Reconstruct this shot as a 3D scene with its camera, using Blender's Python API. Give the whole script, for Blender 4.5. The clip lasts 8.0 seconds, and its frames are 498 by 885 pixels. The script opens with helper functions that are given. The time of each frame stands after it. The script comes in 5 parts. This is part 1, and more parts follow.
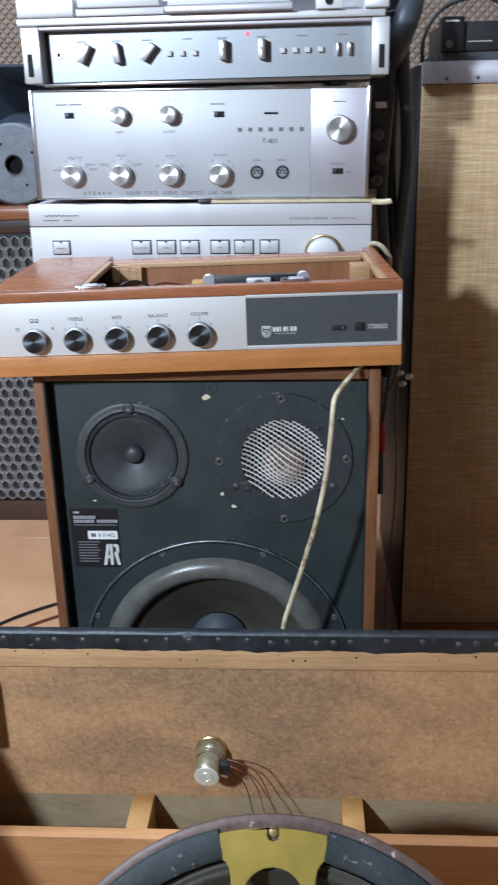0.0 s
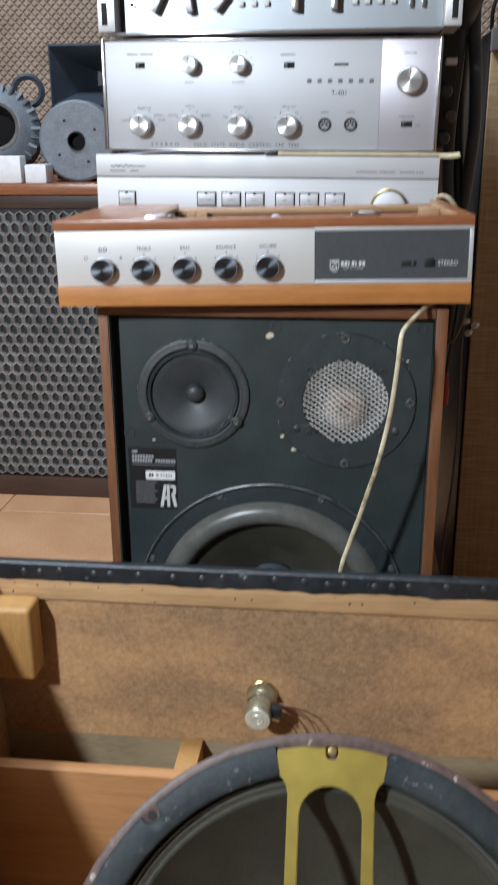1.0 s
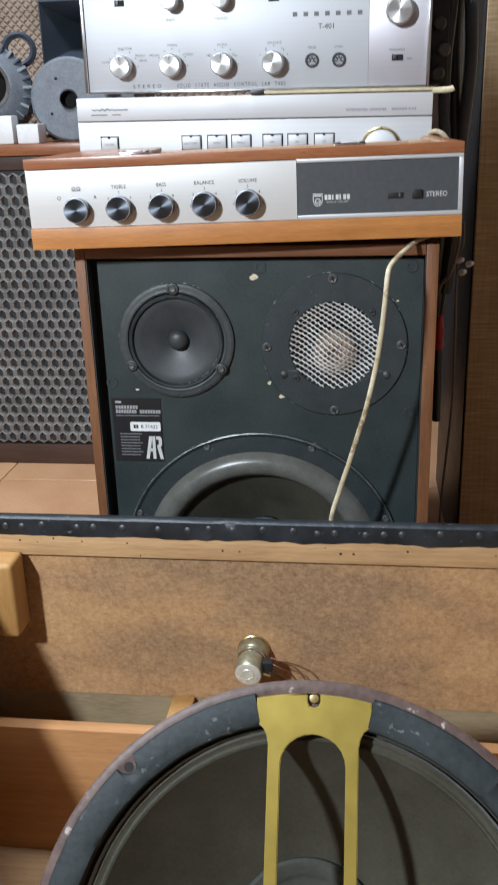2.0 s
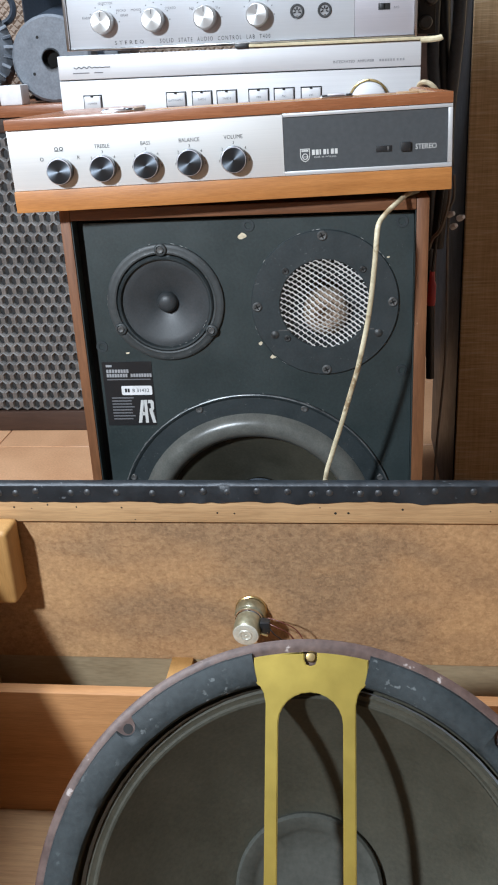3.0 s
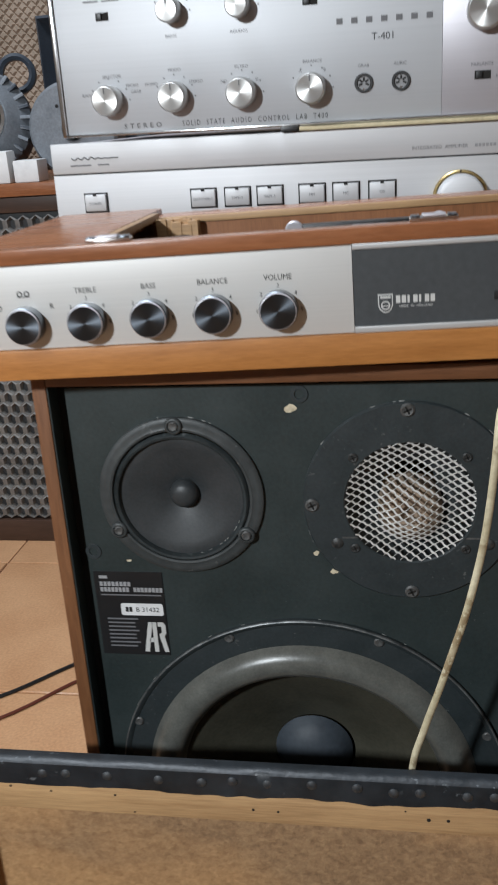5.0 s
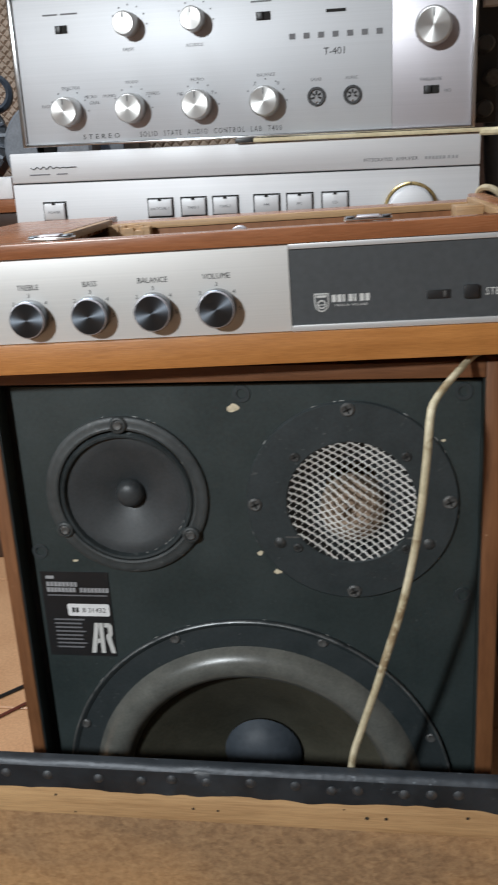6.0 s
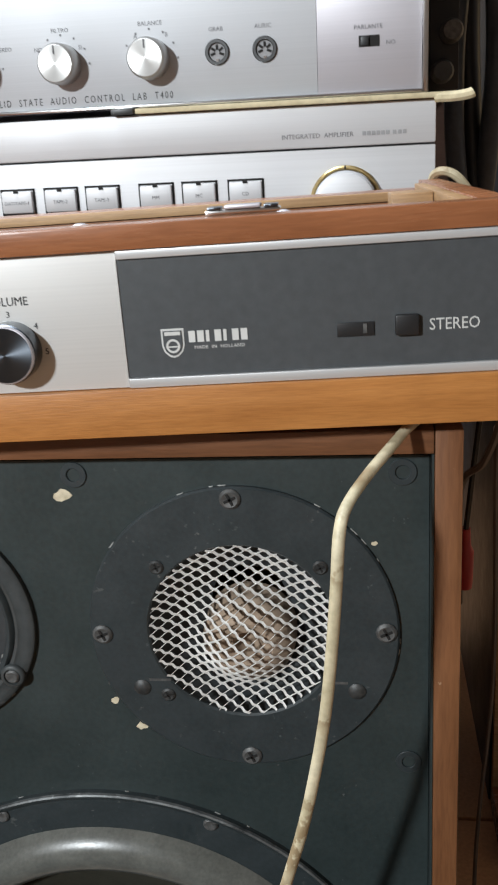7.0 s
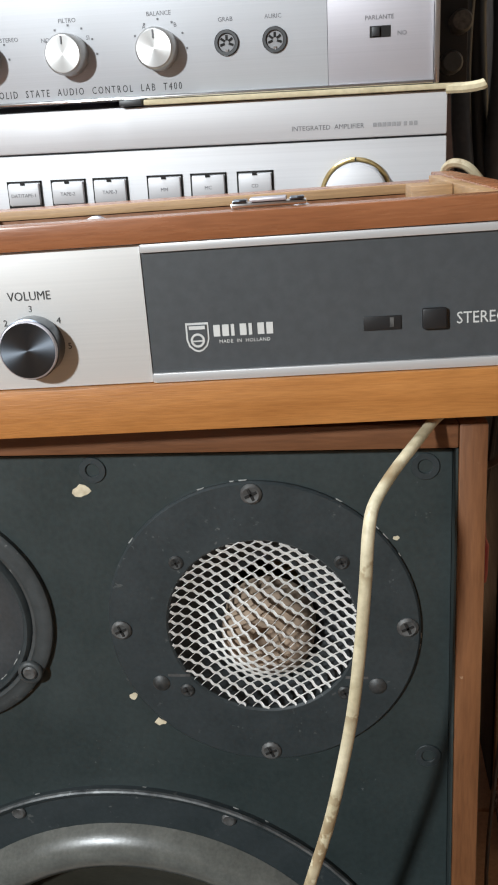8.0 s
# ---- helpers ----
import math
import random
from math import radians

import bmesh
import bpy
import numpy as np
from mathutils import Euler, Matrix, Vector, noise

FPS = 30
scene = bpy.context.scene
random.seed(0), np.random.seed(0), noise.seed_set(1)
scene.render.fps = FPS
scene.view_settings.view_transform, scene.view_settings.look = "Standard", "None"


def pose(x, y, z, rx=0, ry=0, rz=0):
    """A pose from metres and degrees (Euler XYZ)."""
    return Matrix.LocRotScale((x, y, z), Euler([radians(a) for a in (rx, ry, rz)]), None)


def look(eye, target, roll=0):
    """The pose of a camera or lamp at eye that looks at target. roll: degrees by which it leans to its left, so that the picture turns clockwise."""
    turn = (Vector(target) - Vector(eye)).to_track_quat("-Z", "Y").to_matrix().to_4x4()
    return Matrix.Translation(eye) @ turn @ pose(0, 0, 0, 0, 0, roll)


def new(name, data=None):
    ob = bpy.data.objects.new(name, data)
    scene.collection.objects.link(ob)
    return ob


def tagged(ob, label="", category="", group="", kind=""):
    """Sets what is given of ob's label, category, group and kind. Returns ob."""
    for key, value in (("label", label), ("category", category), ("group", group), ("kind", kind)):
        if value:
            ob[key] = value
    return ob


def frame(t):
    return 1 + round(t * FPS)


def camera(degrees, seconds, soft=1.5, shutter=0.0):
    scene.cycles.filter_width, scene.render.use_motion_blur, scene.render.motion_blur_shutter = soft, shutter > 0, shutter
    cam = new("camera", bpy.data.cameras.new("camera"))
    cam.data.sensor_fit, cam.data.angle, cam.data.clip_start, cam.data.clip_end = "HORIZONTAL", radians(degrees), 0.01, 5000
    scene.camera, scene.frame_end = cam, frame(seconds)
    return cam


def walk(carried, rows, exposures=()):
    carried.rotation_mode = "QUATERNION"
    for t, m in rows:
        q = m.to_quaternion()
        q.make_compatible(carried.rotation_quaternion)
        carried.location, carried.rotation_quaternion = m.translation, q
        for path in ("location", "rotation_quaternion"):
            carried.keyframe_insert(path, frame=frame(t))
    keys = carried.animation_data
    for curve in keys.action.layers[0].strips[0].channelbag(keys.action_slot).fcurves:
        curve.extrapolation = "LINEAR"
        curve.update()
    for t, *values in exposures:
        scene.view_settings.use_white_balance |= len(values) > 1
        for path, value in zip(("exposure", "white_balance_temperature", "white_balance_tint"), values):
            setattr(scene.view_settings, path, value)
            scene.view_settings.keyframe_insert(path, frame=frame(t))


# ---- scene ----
cam = camera(31.0, 8.0, 2.0, 0.7)
PATH = [
    (0, (0.008, 0.022, 0.852), (-0.109, 1.898, 0.17), -1.4),
    (0.5, (-0.007, 0.017, 0.85), (-0.171, 1.899, 0.192), -0.5),
    (1, (-0.012, 0.002, 0.779), (-0.219, 1.883, 0.133), -0.4),
    (1.5, (0.005, 0.014, 0.75), (-0.226, 1.89, 0.096), -1.1),
    (2.8, (0.017, 0.03, 0.737), (-0.219, 1.861, -0.032), -2.9),
    (3, (0.017, 0.029, 0.74), (-0.217, 1.858, -0.034), -3.1),
    (3.5, (0.02, 0.025, 0.744), (-0.224, 1.849, -0.039), -3.5),
    (3.9, (0.002, 0.064, 0.78), (-0.242, 1.883, -0.014), -3.1),
    (4, (0.008, 0.104, 0.798), (-0.282, 1.919, 0.01), -4.3),
    (4.2, (-0.013, 0.168, 0.826), (-0.34, 1.989, 0.067), -4.6),
    (5.3, (-0.016, 0.331, 0.752), (-0.346, 2.191, 0.093), -3.8),
    (5.5, (-0.014, 0.322, 0.749), (-0.338, 2.188, 0.106), -3.7),
    (6, (0.013, 0.309, 0.755), (-0.291, 2.184, 0.129), -3.3),
    (6.5, (0.034, 0.418, 0.749), (-0.252, 2.298, 0.132), -2.8),
    (7, (0.047, 0.509, 0.733), (-0.22, 2.391, 0.112), -3.5),
    (7.5, (0.037, 0.514, 0.73), (-0.215, 2.395, 0.1), -3.6),
    (8, (0.034, 0.51, 0.734), (-0.212, 2.389, 0.095), -3.5),
]
EXPOSURES = [
    (0, -0.22, 5600, 10), (0.5, -0.31, 5700, 10), (1, -0.32, 6050, 10), (1.5, -0.24, 6100, 10), (2.8, 0.0, 6000, 10), (3.5, 0.04, 5950, 10),
    (4.2, -0.10, 5950, 10), (5.3, -0.67, 6450, 10), (5.6, -0.65, 6450, 10), (6.5, -0.40, 6450, 10), (7.0, -0.24, 6450, 10), (8, -0.14, 6450, 10),
]
walk(cam, [(t, look(eye, target, roll)) for t, eye, target, roll in PATH], EXPOSURES)

# ---------------------------------------------------------------- light
world = bpy.data.worlds.new("world")
world.use_nodes = True
world.node_tree.nodes["Background"].inputs[0].default_value = (0.55, 0.6, 0.7, 1)
world.node_tree.nodes["Background"].inputs[1].default_value = 0.15
scene.world = world


def area_lamp(name, eye, target, size, watts, colour, size_y=None):
    data = bpy.data.lights.new(name, "AREA")
    data.shape = "RECTANGLE" if size_y else "DISK"
    data.size, data.energy, data.color = size, watts, colour
    if size_y:
        data.size_y = size_y
    ob = new(name, data)
    ob.matrix_world = look(eye, target)
    return ob


area_lamp("work_lamp", (-0.66, -0.35, 1.20), (-0.05, 0.9, 0.66), 0.085, 29, (0.91, 0.97, 1.0))
area_lamp("ceiling_tube_light", (-0.9, 0.9, 2.6), (-0.8, 1.2, 0.0), 1.2, 75, (0.84, 0.92, 1.0), 0.2)


# ---------------------------------------------------------------- materials
def nodes_of(name):
    m = bpy.data.materials.new(name)
    m.use_nodes = True
    return m, m.node_tree, m.node_tree.nodes["Principled BSDF"]


def ramp(tree, source, stops):
    r = tree.nodes.new("ShaderNodeValToRGB")
    while len(r.color_ramp.elements) < len(stops):
        r.color_ramp.elements.new(0.5)
    for e, (p, c) in zip(r.color_ramp.elements, stops):
        e.position, e.color = p, (*c, 1)
    tree.links.new(source, r.inputs[0])
    return r.outputs[0]


def coords(tree, scale=(1, 1, 1), rot=(0, 0, 0), kind="Object"):
    tc = tree.nodes.new("ShaderNodeTexCoord")
    mp = tree.nodes.new("ShaderNodeMapping")
    mp.inputs["Scale"].default_value, mp.inputs["Rotation"].default_value = scale, rot
    tree.links.new(tc.outputs[kind], mp.inputs[0])
    return mp.outputs[0]


def noise_tex(tree, vec, scale, detail=4, rough=0.55, distortion=0.0):
    n = tree.nodes.new("ShaderNodeTexNoise")
    n.inputs["Scale"].default_value, n.inputs["Detail"].default_value = scale, detail
    n.inputs["Roughness"].default_value, n.inputs["Distortion"].default_value = rough, distortion
    tree.links.new(vec, n.inputs["Vector"])
    return n.outputs["Fac"]


def mix(tree, fac, a, b, mode="MIX"):
    m = tree.nodes.new("ShaderNodeMix")
    m.data_type, m.blend_type = "RGBA", mode
    for sock, v in ((m.inputs[0], fac), (m.inputs[6], a), (m.inputs[7], b)):
        if isinstance(v, (int, float)):
            sock.default_value = v
        elif isinstance(v, tuple):
            sock.default_value = (*v, 1)
        else:
            tree.links.new(v, sock)
    return m.outputs[2]


def bump(tree, bsdf, height, strength, distance):
    b = tree.nodes.new("ShaderNodeBump")
    b.inputs["Strength"].default_value, b.inputs["Distance"].default_value = strength, distance
    tree.links.new(height, b.inputs["Height"])
    tree.links.new(b.outputs[0], bsdf.inputs["Normal"])


def rough_from(tree, bsdf, fac, lo, hi):
    r = tree.nodes.new("ShaderNodeMapRange")
    r.inputs["To Min"].default_value, r.inputs["To Max"].default_value = lo, hi
    tree.links.new(fac, r.inputs["Value"])
    tree.links.new(r.outputs[0], bsdf.inputs["Roughness"])


def surface(name, a, b, scale=30, rough=(0.4, 0.6), metal=0.0, bump_d=0.0, fine=250, spec=0.5):
    """A two-scale mottled surface."""
    m, t, s = nodes_of(name)
    v = coords(t)
    n = noise_tex(t, v, scale, 5)
    f = noise_tex(t, v, fine, 3)
    big = ramp(t, n, [(0.3, a), (0.7, b)])
    col = mix(t, 0.25, big, ramp(t, f, [(0.3, tuple(c * 0.55 for c in a)), (0.7, tuple(min(1, c * 1.25) for c in b))]))
    t.links.new(col, s.inputs["Base Color"])
    s.inputs["Metallic"].default_value = metal
    s.inputs["Specular IOR Level"].default_value = spec
    rough_from(t, s, n, *rough)
    if bump_d:
        bump(t, s, f, 0.6, bump_d)
    return m


def wood(name, dark, light, grain=(3, 60, 60), rough=(0.35, 0.55), bump_d=0.0002, knots=0.0):
    m, t, s = nodes_of(name)
    v = coords(t, grain)
    n = noise_tex(t, v, 3.0, 8, 0.62, 0.35)
    fine = noise_tex(t, coords(t, tuple(g * 5 for g in grain)), 4.0, 4)
    big = noise_tex(t, coords(t), 6.0, 3)
    col = ramp(t, n, [(0.28, dark), (0.72, light)])
    col = mix(t, 0.3, col, ramp(t, fine, [(0.35, tuple(c * 0.6 for c in dark)), (0.6, light)]))
    col = mix(t, 0.35, col, ramp(t, big, [(0.35, tuple(c * 0.75 for c in dark)), (0.65, light)]))
    t.links.new(col, s.inputs["Base Color"])
    rough_from(t, s, n, *rough)
    bump(t, s, fine, 0.5, bump_d)
    return m


def brushed(name, colour, rough=0.32, aniso=0.75, axis="Z", streak=(2, 2, 900), metal=1.0):
    m, t, s = nodes_of(name)
    n = noise_tex(t, coords(t, streak), 1.0, 3)
    blot = noise_tex(t, coords(t), 9.0, 4)
    col = mix(t, 0.14, ramp(t, n, [(0.3, tuple(c * 0.93 for c in colour)), (0.7, colour)]), ramp(t, blot, [(0.3, tuple(c * 0.75 for c in colour)), (0.7, colour)]))
    t.links.new(col, s.inputs["Base Color"])
    s.inputs["Metallic"].default_value = metal
    rough_from(t, s, blot, rough * 0.9, rough * 1.15)
    s.inputs["Anisotropic"].default_value = aniso
    tan = t.nodes.new("ShaderNodeTangent")
    tan.direction_type, tan.axis = "RADIAL", axis
    t.links.new(tan.outputs[0], s.inputs["Tangent"])
    return m


def plain(name, colour, rough=0.5, metal=0.0, spec=0.5):
    m, t, s = nodes_of(name)
    n = noise_tex(t, coords(t), 60, 4)
    t.links.new(ramp(t, n, [(0.3, tuple(c * 0.85 for c in colour)), (0.7, colour)]), s.inputs["Base Color"])
    rough_from(t, s, n, rough * 0.9, min(1, rough * 1.15))
    s.inputs["Metallic"].default_value, s.inputs["Specular IOR Level"].default_value = metal, spec
    return m


TEAK = wood("teak_veneer", (0.20, 0.067, 0.026), (0.38, 0.150, 0.064), (4, 50, 50), (0.20, 0.34), 0.0001)
TEAK_FRONT = wood("oiled_teak_edge", (0.32, 0.115, 0.026), (0.55, 0.235, 0.062), (5, 50, 70))
TEAK_UP = wood("teak_upright", (0.15, 0.055, 0.02), (0.34, 0.14, 0.055), (50, 50, 4))
SPK_TEAK = wood("aged_teak", (0.085, 0.032, 0.013), (0.21, 0.088, 0.038), (4, 45, 45), (0.35, 0.55))
SPK_TEAK_UP = wood("aged_teak_upright", (0.10, 0.037, 0.014), (0.25, 0.105, 0.042), (45, 45, 4), (0.35, 0.55))
PLY = wood("plywood_edge", (0.20, 0.095, 0.036), (0.58, 0.36, 0.18), (8, 30, 330))
PINE = wood("pine_strip", (0.36, 0.165, 0.06), (0.60, 0.31, 0.125), (3, 60, 60), (0.5, 0.7))
STRIP = wood("raw_pine_strip", (0.31, 0.165, 0.07), (0.62, 0.39, 0.19), (3, 70, 70), (0.5, 0.7))
PINE_BLOCK = wood("pine_block", (0.34, 0.17, 0.05), (0.52, 0.29, 0.095), (40, 40, 5), (0.45, 0.65))
PALE = wood("pale_board", (0.26, 0.19, 0.105), (0.42, 0.33, 0.20), (4, 20, 20), (0.6, 0.8))
PANEL = brushed("satin_control_panel", (0.70, 0.69, 0.67), 0.46, 0.5, metal=0.32)
SILVER = brushed("brushed_aluminium", (0.66, 0.66, 0.66), 0.40, 0.6, metal=0.5)
LUX = brushed("satin_silver", (0.62, 0.62, 0.63), 0.52, 0.4, metal=0.3)
SILVER_HO = brushed("fine_brushed_aluminium", (0.52, 0.53, 0.55), 0.50, 0.5, metal=0.38)
SILVER_TOP = brushed("blue_grey_aluminium", (0.25, 0.265, 0.28), 0.40, 0.5, metal=0.7)
SILVER_DULL = brushed("grey_aluminium_panel", (0.52, 0.50, 0.53), 0.42, 0.6, metal=0.5)
KNOB = brushed("turned_aluminium", (0.56, 0.555, 0.54), 0.40, 0.9, "Y", (150, 5, 150), 0.75)
KNOB_DARK = brushed("dark_turned_metal", (0.115, 0.13, 0.15), 0.32, 0.8, "Y", (150, 5, 150))
CHROME = plain("chrome", (0.8, 0.8, 0.8), 0.14, 1.0)
BRASS = surface("worn_brass", (0.42, 0.30, 0.12), (0.66, 0.52, 0.26), 80, (0.25, 0.45), 0.9)
GOLD = plain("gold_lacquered_metal", (0.47, 0.355, 0.078), 0.32, 0.65)
BAFFLE = surface("dark_painted_baffle", (0.019, 0.028, 0.028), (0.031, 0.042, 0.042), 22, (0.38, 0.6), 0, 0.00012, 400)
PLATE = surface("black_metal_plate", (0.018, 0.025, 0.027), (0.031, 0.039, 0.042), 40, (0.40, 0.6), 0, 0.0001, 500)
RUBBER = surface("grey_rubber_surround", (0.085, 0.087, 0.079), (0.145, 0.146, 0.130), 60, (0.24, 0.38), 0, 0.0001, 600)
CONE = surface("olive_grey_paper_cone", (0.036, 0.034, 0.022), (0.062, 0.058, 0.040), 30, (0.6, 0.8), 0, 0.00025, 350)
CONE_DARK = surface("dark_paper_cone", (0.024, 0.028, 0.030), (0.042, 0.046, 0.049), 40, (0.42, 0.56), 0, 0.0001, 500)
FELT = surface("grey_felt", (0.042, 0.044, 0.036), (0.072, 0.074, 0.062), 50, (0.6, 0.8), 0, 0.0002)
CAP = surface("blue_grey_dust_cap", (0.035, 0.045, 0.058), (0.055, 0.066, 0.08), 50, (0.5, 0.7), 0, 0.0001)
GASKET = surface("grey_gasket", (0.012, 0.016, 0.017), (0.036, 0.043, 0.045), 22, (0.42, 0.8), 0, 0.0005, 220, 0.28)
MAROON = surface("worn_maroon_paint", (0.045, 0.023, 0.018), (0.13, 0.083, 0.068), 60, (0.4, 0.6), 0.1, 0.0003, 200)
MESH = plain("bright_expanded_metal", (0.80, 0.785, 0.75), 0.34, 0.25)
TAN = surface("tan_felt", (0.22, 0.155, 0.105), (0.40, 0.30, 0.22), 90, (0.8, 0.9), 0, 0.0004)
VINYL = surface("black_vinyl", (0.008, 0.010, 0.012), (0.024, 0.028, 0.033), 35, (0.30, 0.6), 0, 0.0009, 120)
TACK = surface("dull_tack_metal", (0.05, 0.052, 0.056), (0.11, 0.115, 0.12), 200, (0.35, 0.55), 0.6)
POT = surface("dull_olive_metal", (0.30, 0.29, 0.19), (0.50, 0.48, 0.34), 60, (0.28, 0.42), 0.75)
POT_END = surface("pressed_tin", (0.58, 0.57, 0.48), (0.74, 0.72, 0.62), 60, (0.35, 0.5), 0.35)
SCREW_DARK = surface("blackened_screw", (0.022, 0.024, 0.025), (0.075, 0.076, 0.074), 300, (0.4, 0.6), 0.4)
SCREW = surface("dark_screw_metal", (0.055, 0.055, 0.055), (0.17, 0.17, 0.165), 300, (0.45, 0.65), 0.5)
BLACK = plain("black_plastic", (0.014, 0.014, 0.015), 0.4)
# Near-black that paints the shade in recesses; also used for small dark marks.
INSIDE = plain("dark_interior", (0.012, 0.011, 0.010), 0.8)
INK = plain("black_ink", (0.02, 0.02, 0.02), 0.6)
GREY_INK = plain("grey_ink", (0.16, 0.16, 0.17), 0.6)
PALE_INK = plain("pale_grey_ink", (0.34, 0.34, 0.35), 0.6)
WHITE_INK = plain("white_ink", (0.62, 0.62, 0.60), 0.5)
WHITE = plain("white_plastic", (0.80, 0.80, 0.80), 0.45)
GREY_PANEL = surface("dark_grey_enamel", (0.050, 0.055, 0.059), (0.056, 0.061, 0.065), 8, (0.45, 0.55))
MAGNET = surface("grey_painted_magnet", (0.14, 0.155, 0.175), (0.22, 0.24, 0.265), 40, (0.5, 0.7), 0.2, 0.0002)
HORN = surface("blue_black_horn_plastic", (0.030, 0.038, 0.052), (0.050, 0.062, 0.080), 12, (0.3, 0.45))
GRILLE = surface("dusty_grey_grille", (0.15, 0.142, 0.135), (0.28, 0.268, 0.252), 18, (0.5, 0.75), 0.1, 0.0003)
FRAME_DARK = wood("dark_stained_frame", (0.035, 0.018, 0.012), (0.085, 0.045, 0.03), (3, 50, 50))
CABLE = surface("aged_cream_cable", (0.40, 0.34, 0.21), (0.60, 0.53, 0.37), 60, (0.4, 0.6))
GREY_LEAD = plain("grey_lead_sleeve", (0.15, 0.135, 0.12), 0.5)
HOSE = surface("blue_grey_hose", (0.030, 0.036, 0.046), (0.060, 0.070, 0.086), 20, (0.35, 0.55))
CABLE_BLACK = plain("black_cable", (0.015, 0.015, 0.016), 0.4)
RED_PLASTIC = plain("red_plastic", (0.42, 0.03, 0.035), 0.4)
CABLE_RED = plain("red_brown_wire", (0.13, 0.035, 0.022), 0.45)
CREAM = surface("cream_cardboard", (0.50, 0.42, 0.25), (0.68, 0.60, 0.40), 40, (0.6, 0.8))
YELLOW = plain("yellow_tape", (0.75, 0.60, 0.02), 0.5)
CHIP = surface("bare_wood_chip", (0.50, 0.42, 0.28), (0.70, 0.62, 0.46), 300, (0.7, 0.9))
PAINT = surface("room_paint", (0.42, 0.38, 0.34), (0.50, 0.46, 0.42), 3, (0.8, 0.9))
TILE = surface("terracotta_tile", (0.48, 0.245, 0.12), (0.64, 0.37, 0.20), 7, (0.25, 0.4), 0, 0.0001)
GROUT = plain("grout", (0.46, 0.28, 0.17), 0.9)


def chipboard_material():
    """Pressed wood chips: granular, with soft grey-brown water stains."""
    m, t, s = nodes_of("chipboard")
    v = coords(t)
    stain = noise_tex(t, coords(t, (1, 1, 1.9)), 7.0, 2, 0.5, 0.5)
    cloud = noise_tex(t, coords(t, (1, 1, 2.0)), 17.0, 4, 0.6, 0.4)
    grain = noise_tex(t, v, 190, 6, 0.72)
    chips = t.nodes.new("ShaderNodeTexVoronoi")
    chips.inputs["Scale"].default_value = 300
    t.links.new(coords(t, (1, 1, 1.5)), chips.inputs["Vector"])
    col = ramp(t, stain, [(0.36, (0.20, 0.122, 0.068)), (0.50, (0.40, 0.22, 0.096)), (0.62, (0.54, 0.305, 0.13))])
    col = mix(t, 0.12, col, ramp(t, cloud, [(0.36, (0.20, 0.115, 0.06)), (0.56, (0.47, 0.275, 0.13))]))
    col = mix(t, 0.32, col, ramp(t, grain, [(0.34, (0.20, 0.098, 0.042)), (0.64, (0.70, 0.44, 0.22))]))
    sep = t.nodes.new("ShaderNodeSeparateColor")
    t.links.new(chips.outputs["Color"], sep.inputs[0])
    col = mix(t, 0.16, col, ramp(t, sep.outputs[0], [(0.0, (0.16, 0.08, 0.035)), (1.0, (0.62, 0.40, 0.21))]))
    t.links.new(col, s.inputs["Base Color"])
    s.inputs["Roughness"].default_value = 0.75
    bump(t, s, grain, 0.9, 0.0010)
    return m


def cloth_material():
    """Hand-woven tan grille cloth with pale slubs along the weft."""
    m, t, s = nodes_of("woven_grille_cloth")
    weft = noise_tex(t, coords(t, (22, 22, 420)), 1.0, 3, 0.6)
    warp = noise_tex(t, coords(t, (420, 420, 14)), 1.0, 3, 0.6)
    dirt = noise_tex(t, coords(t), 5, 4)
    col = ramp(t, weft, [(0.28, (0.34, 0.195, 0.085)), (0.55, (0.70, 0.49, 0.26)), (0.74, (0.90, 0.80, 0.58))])
    col = mix(t, 0.4, col, ramp(t, warp, [(0.3, (0.38, 0.22, 0.10)), (0.7, (0.78, 0.58, 0.33))]))
    col = mix(t, 0.25, col, ramp(t, dirt, [(0.3, (0.46, 0.29, 0.14)), (0.7, (0.74, 0.54, 0.30))]))
    t.links.new(col, s.inputs["Base Color"])
    s.inputs["Roughness"].default_value = 0.85
    bump(t, s, weft, 0.8, 0.0012)
    return m


def worn(m, colour, scale, cut, patch=14.0):
    """Adds small chips and rubbed specks, gathered in patches."""
    t = m.node_tree
    s = t.nodes["Principled BSDF"]
    base = s.inputs["Base Color"].links[0].from_socket
    chips = ramp(t, noise_tex(t, coords(t), scale, 3, 0.6), [(cut, (0, 0, 0)), (cut + 0.05, (1, 1, 1))])
    where = ramp(t, noise_tex(t, coords(t), patch, 3), [(0.48, (0, 0, 0)), (0.62, (0.9, 0.9, 0.9))])
    amount = mix(t, 1.0, chips, where, "MULTIPLY")
    t.links.new(mix(t, amount, base, colour), s.inputs["Base Color"])


RIM_PAINT = surface("rubbed_black_rim", (0.028, 0.033, 0.034), (0.060, 0.066, 0.067), 28, (0.42, 0.62), 0, 0.0004, 160)
worn(RIM_PAINT, (0.16, 0.165, 0.16), 210, 0.62, 26)
# Light grey carries the highlight along the woofer's metal edge, besides its wear.
RIM = surface("worn_rim_metal", (0.05, 0.055, 0.058), (0.24, 0.25, 0.25), 90, (0.3, 0.5), 0.5)
SCUFF = surface("pale_scuff", (0.22, 0.22, 0.21), (0.42, 0.42, 0.40), 300, (0.5, 0.7))
CHIPBOARD = chipboard_material()
worn(BAFFLE, (0.085, 0.09, 0.088), 330, 0.70)
worn(PLATE, (0.11, 0.115, 0.11), 260, 0.655, 30)
worn(CABLE, (0.24, 0.17, 0.09), 110, 0.50, 40)
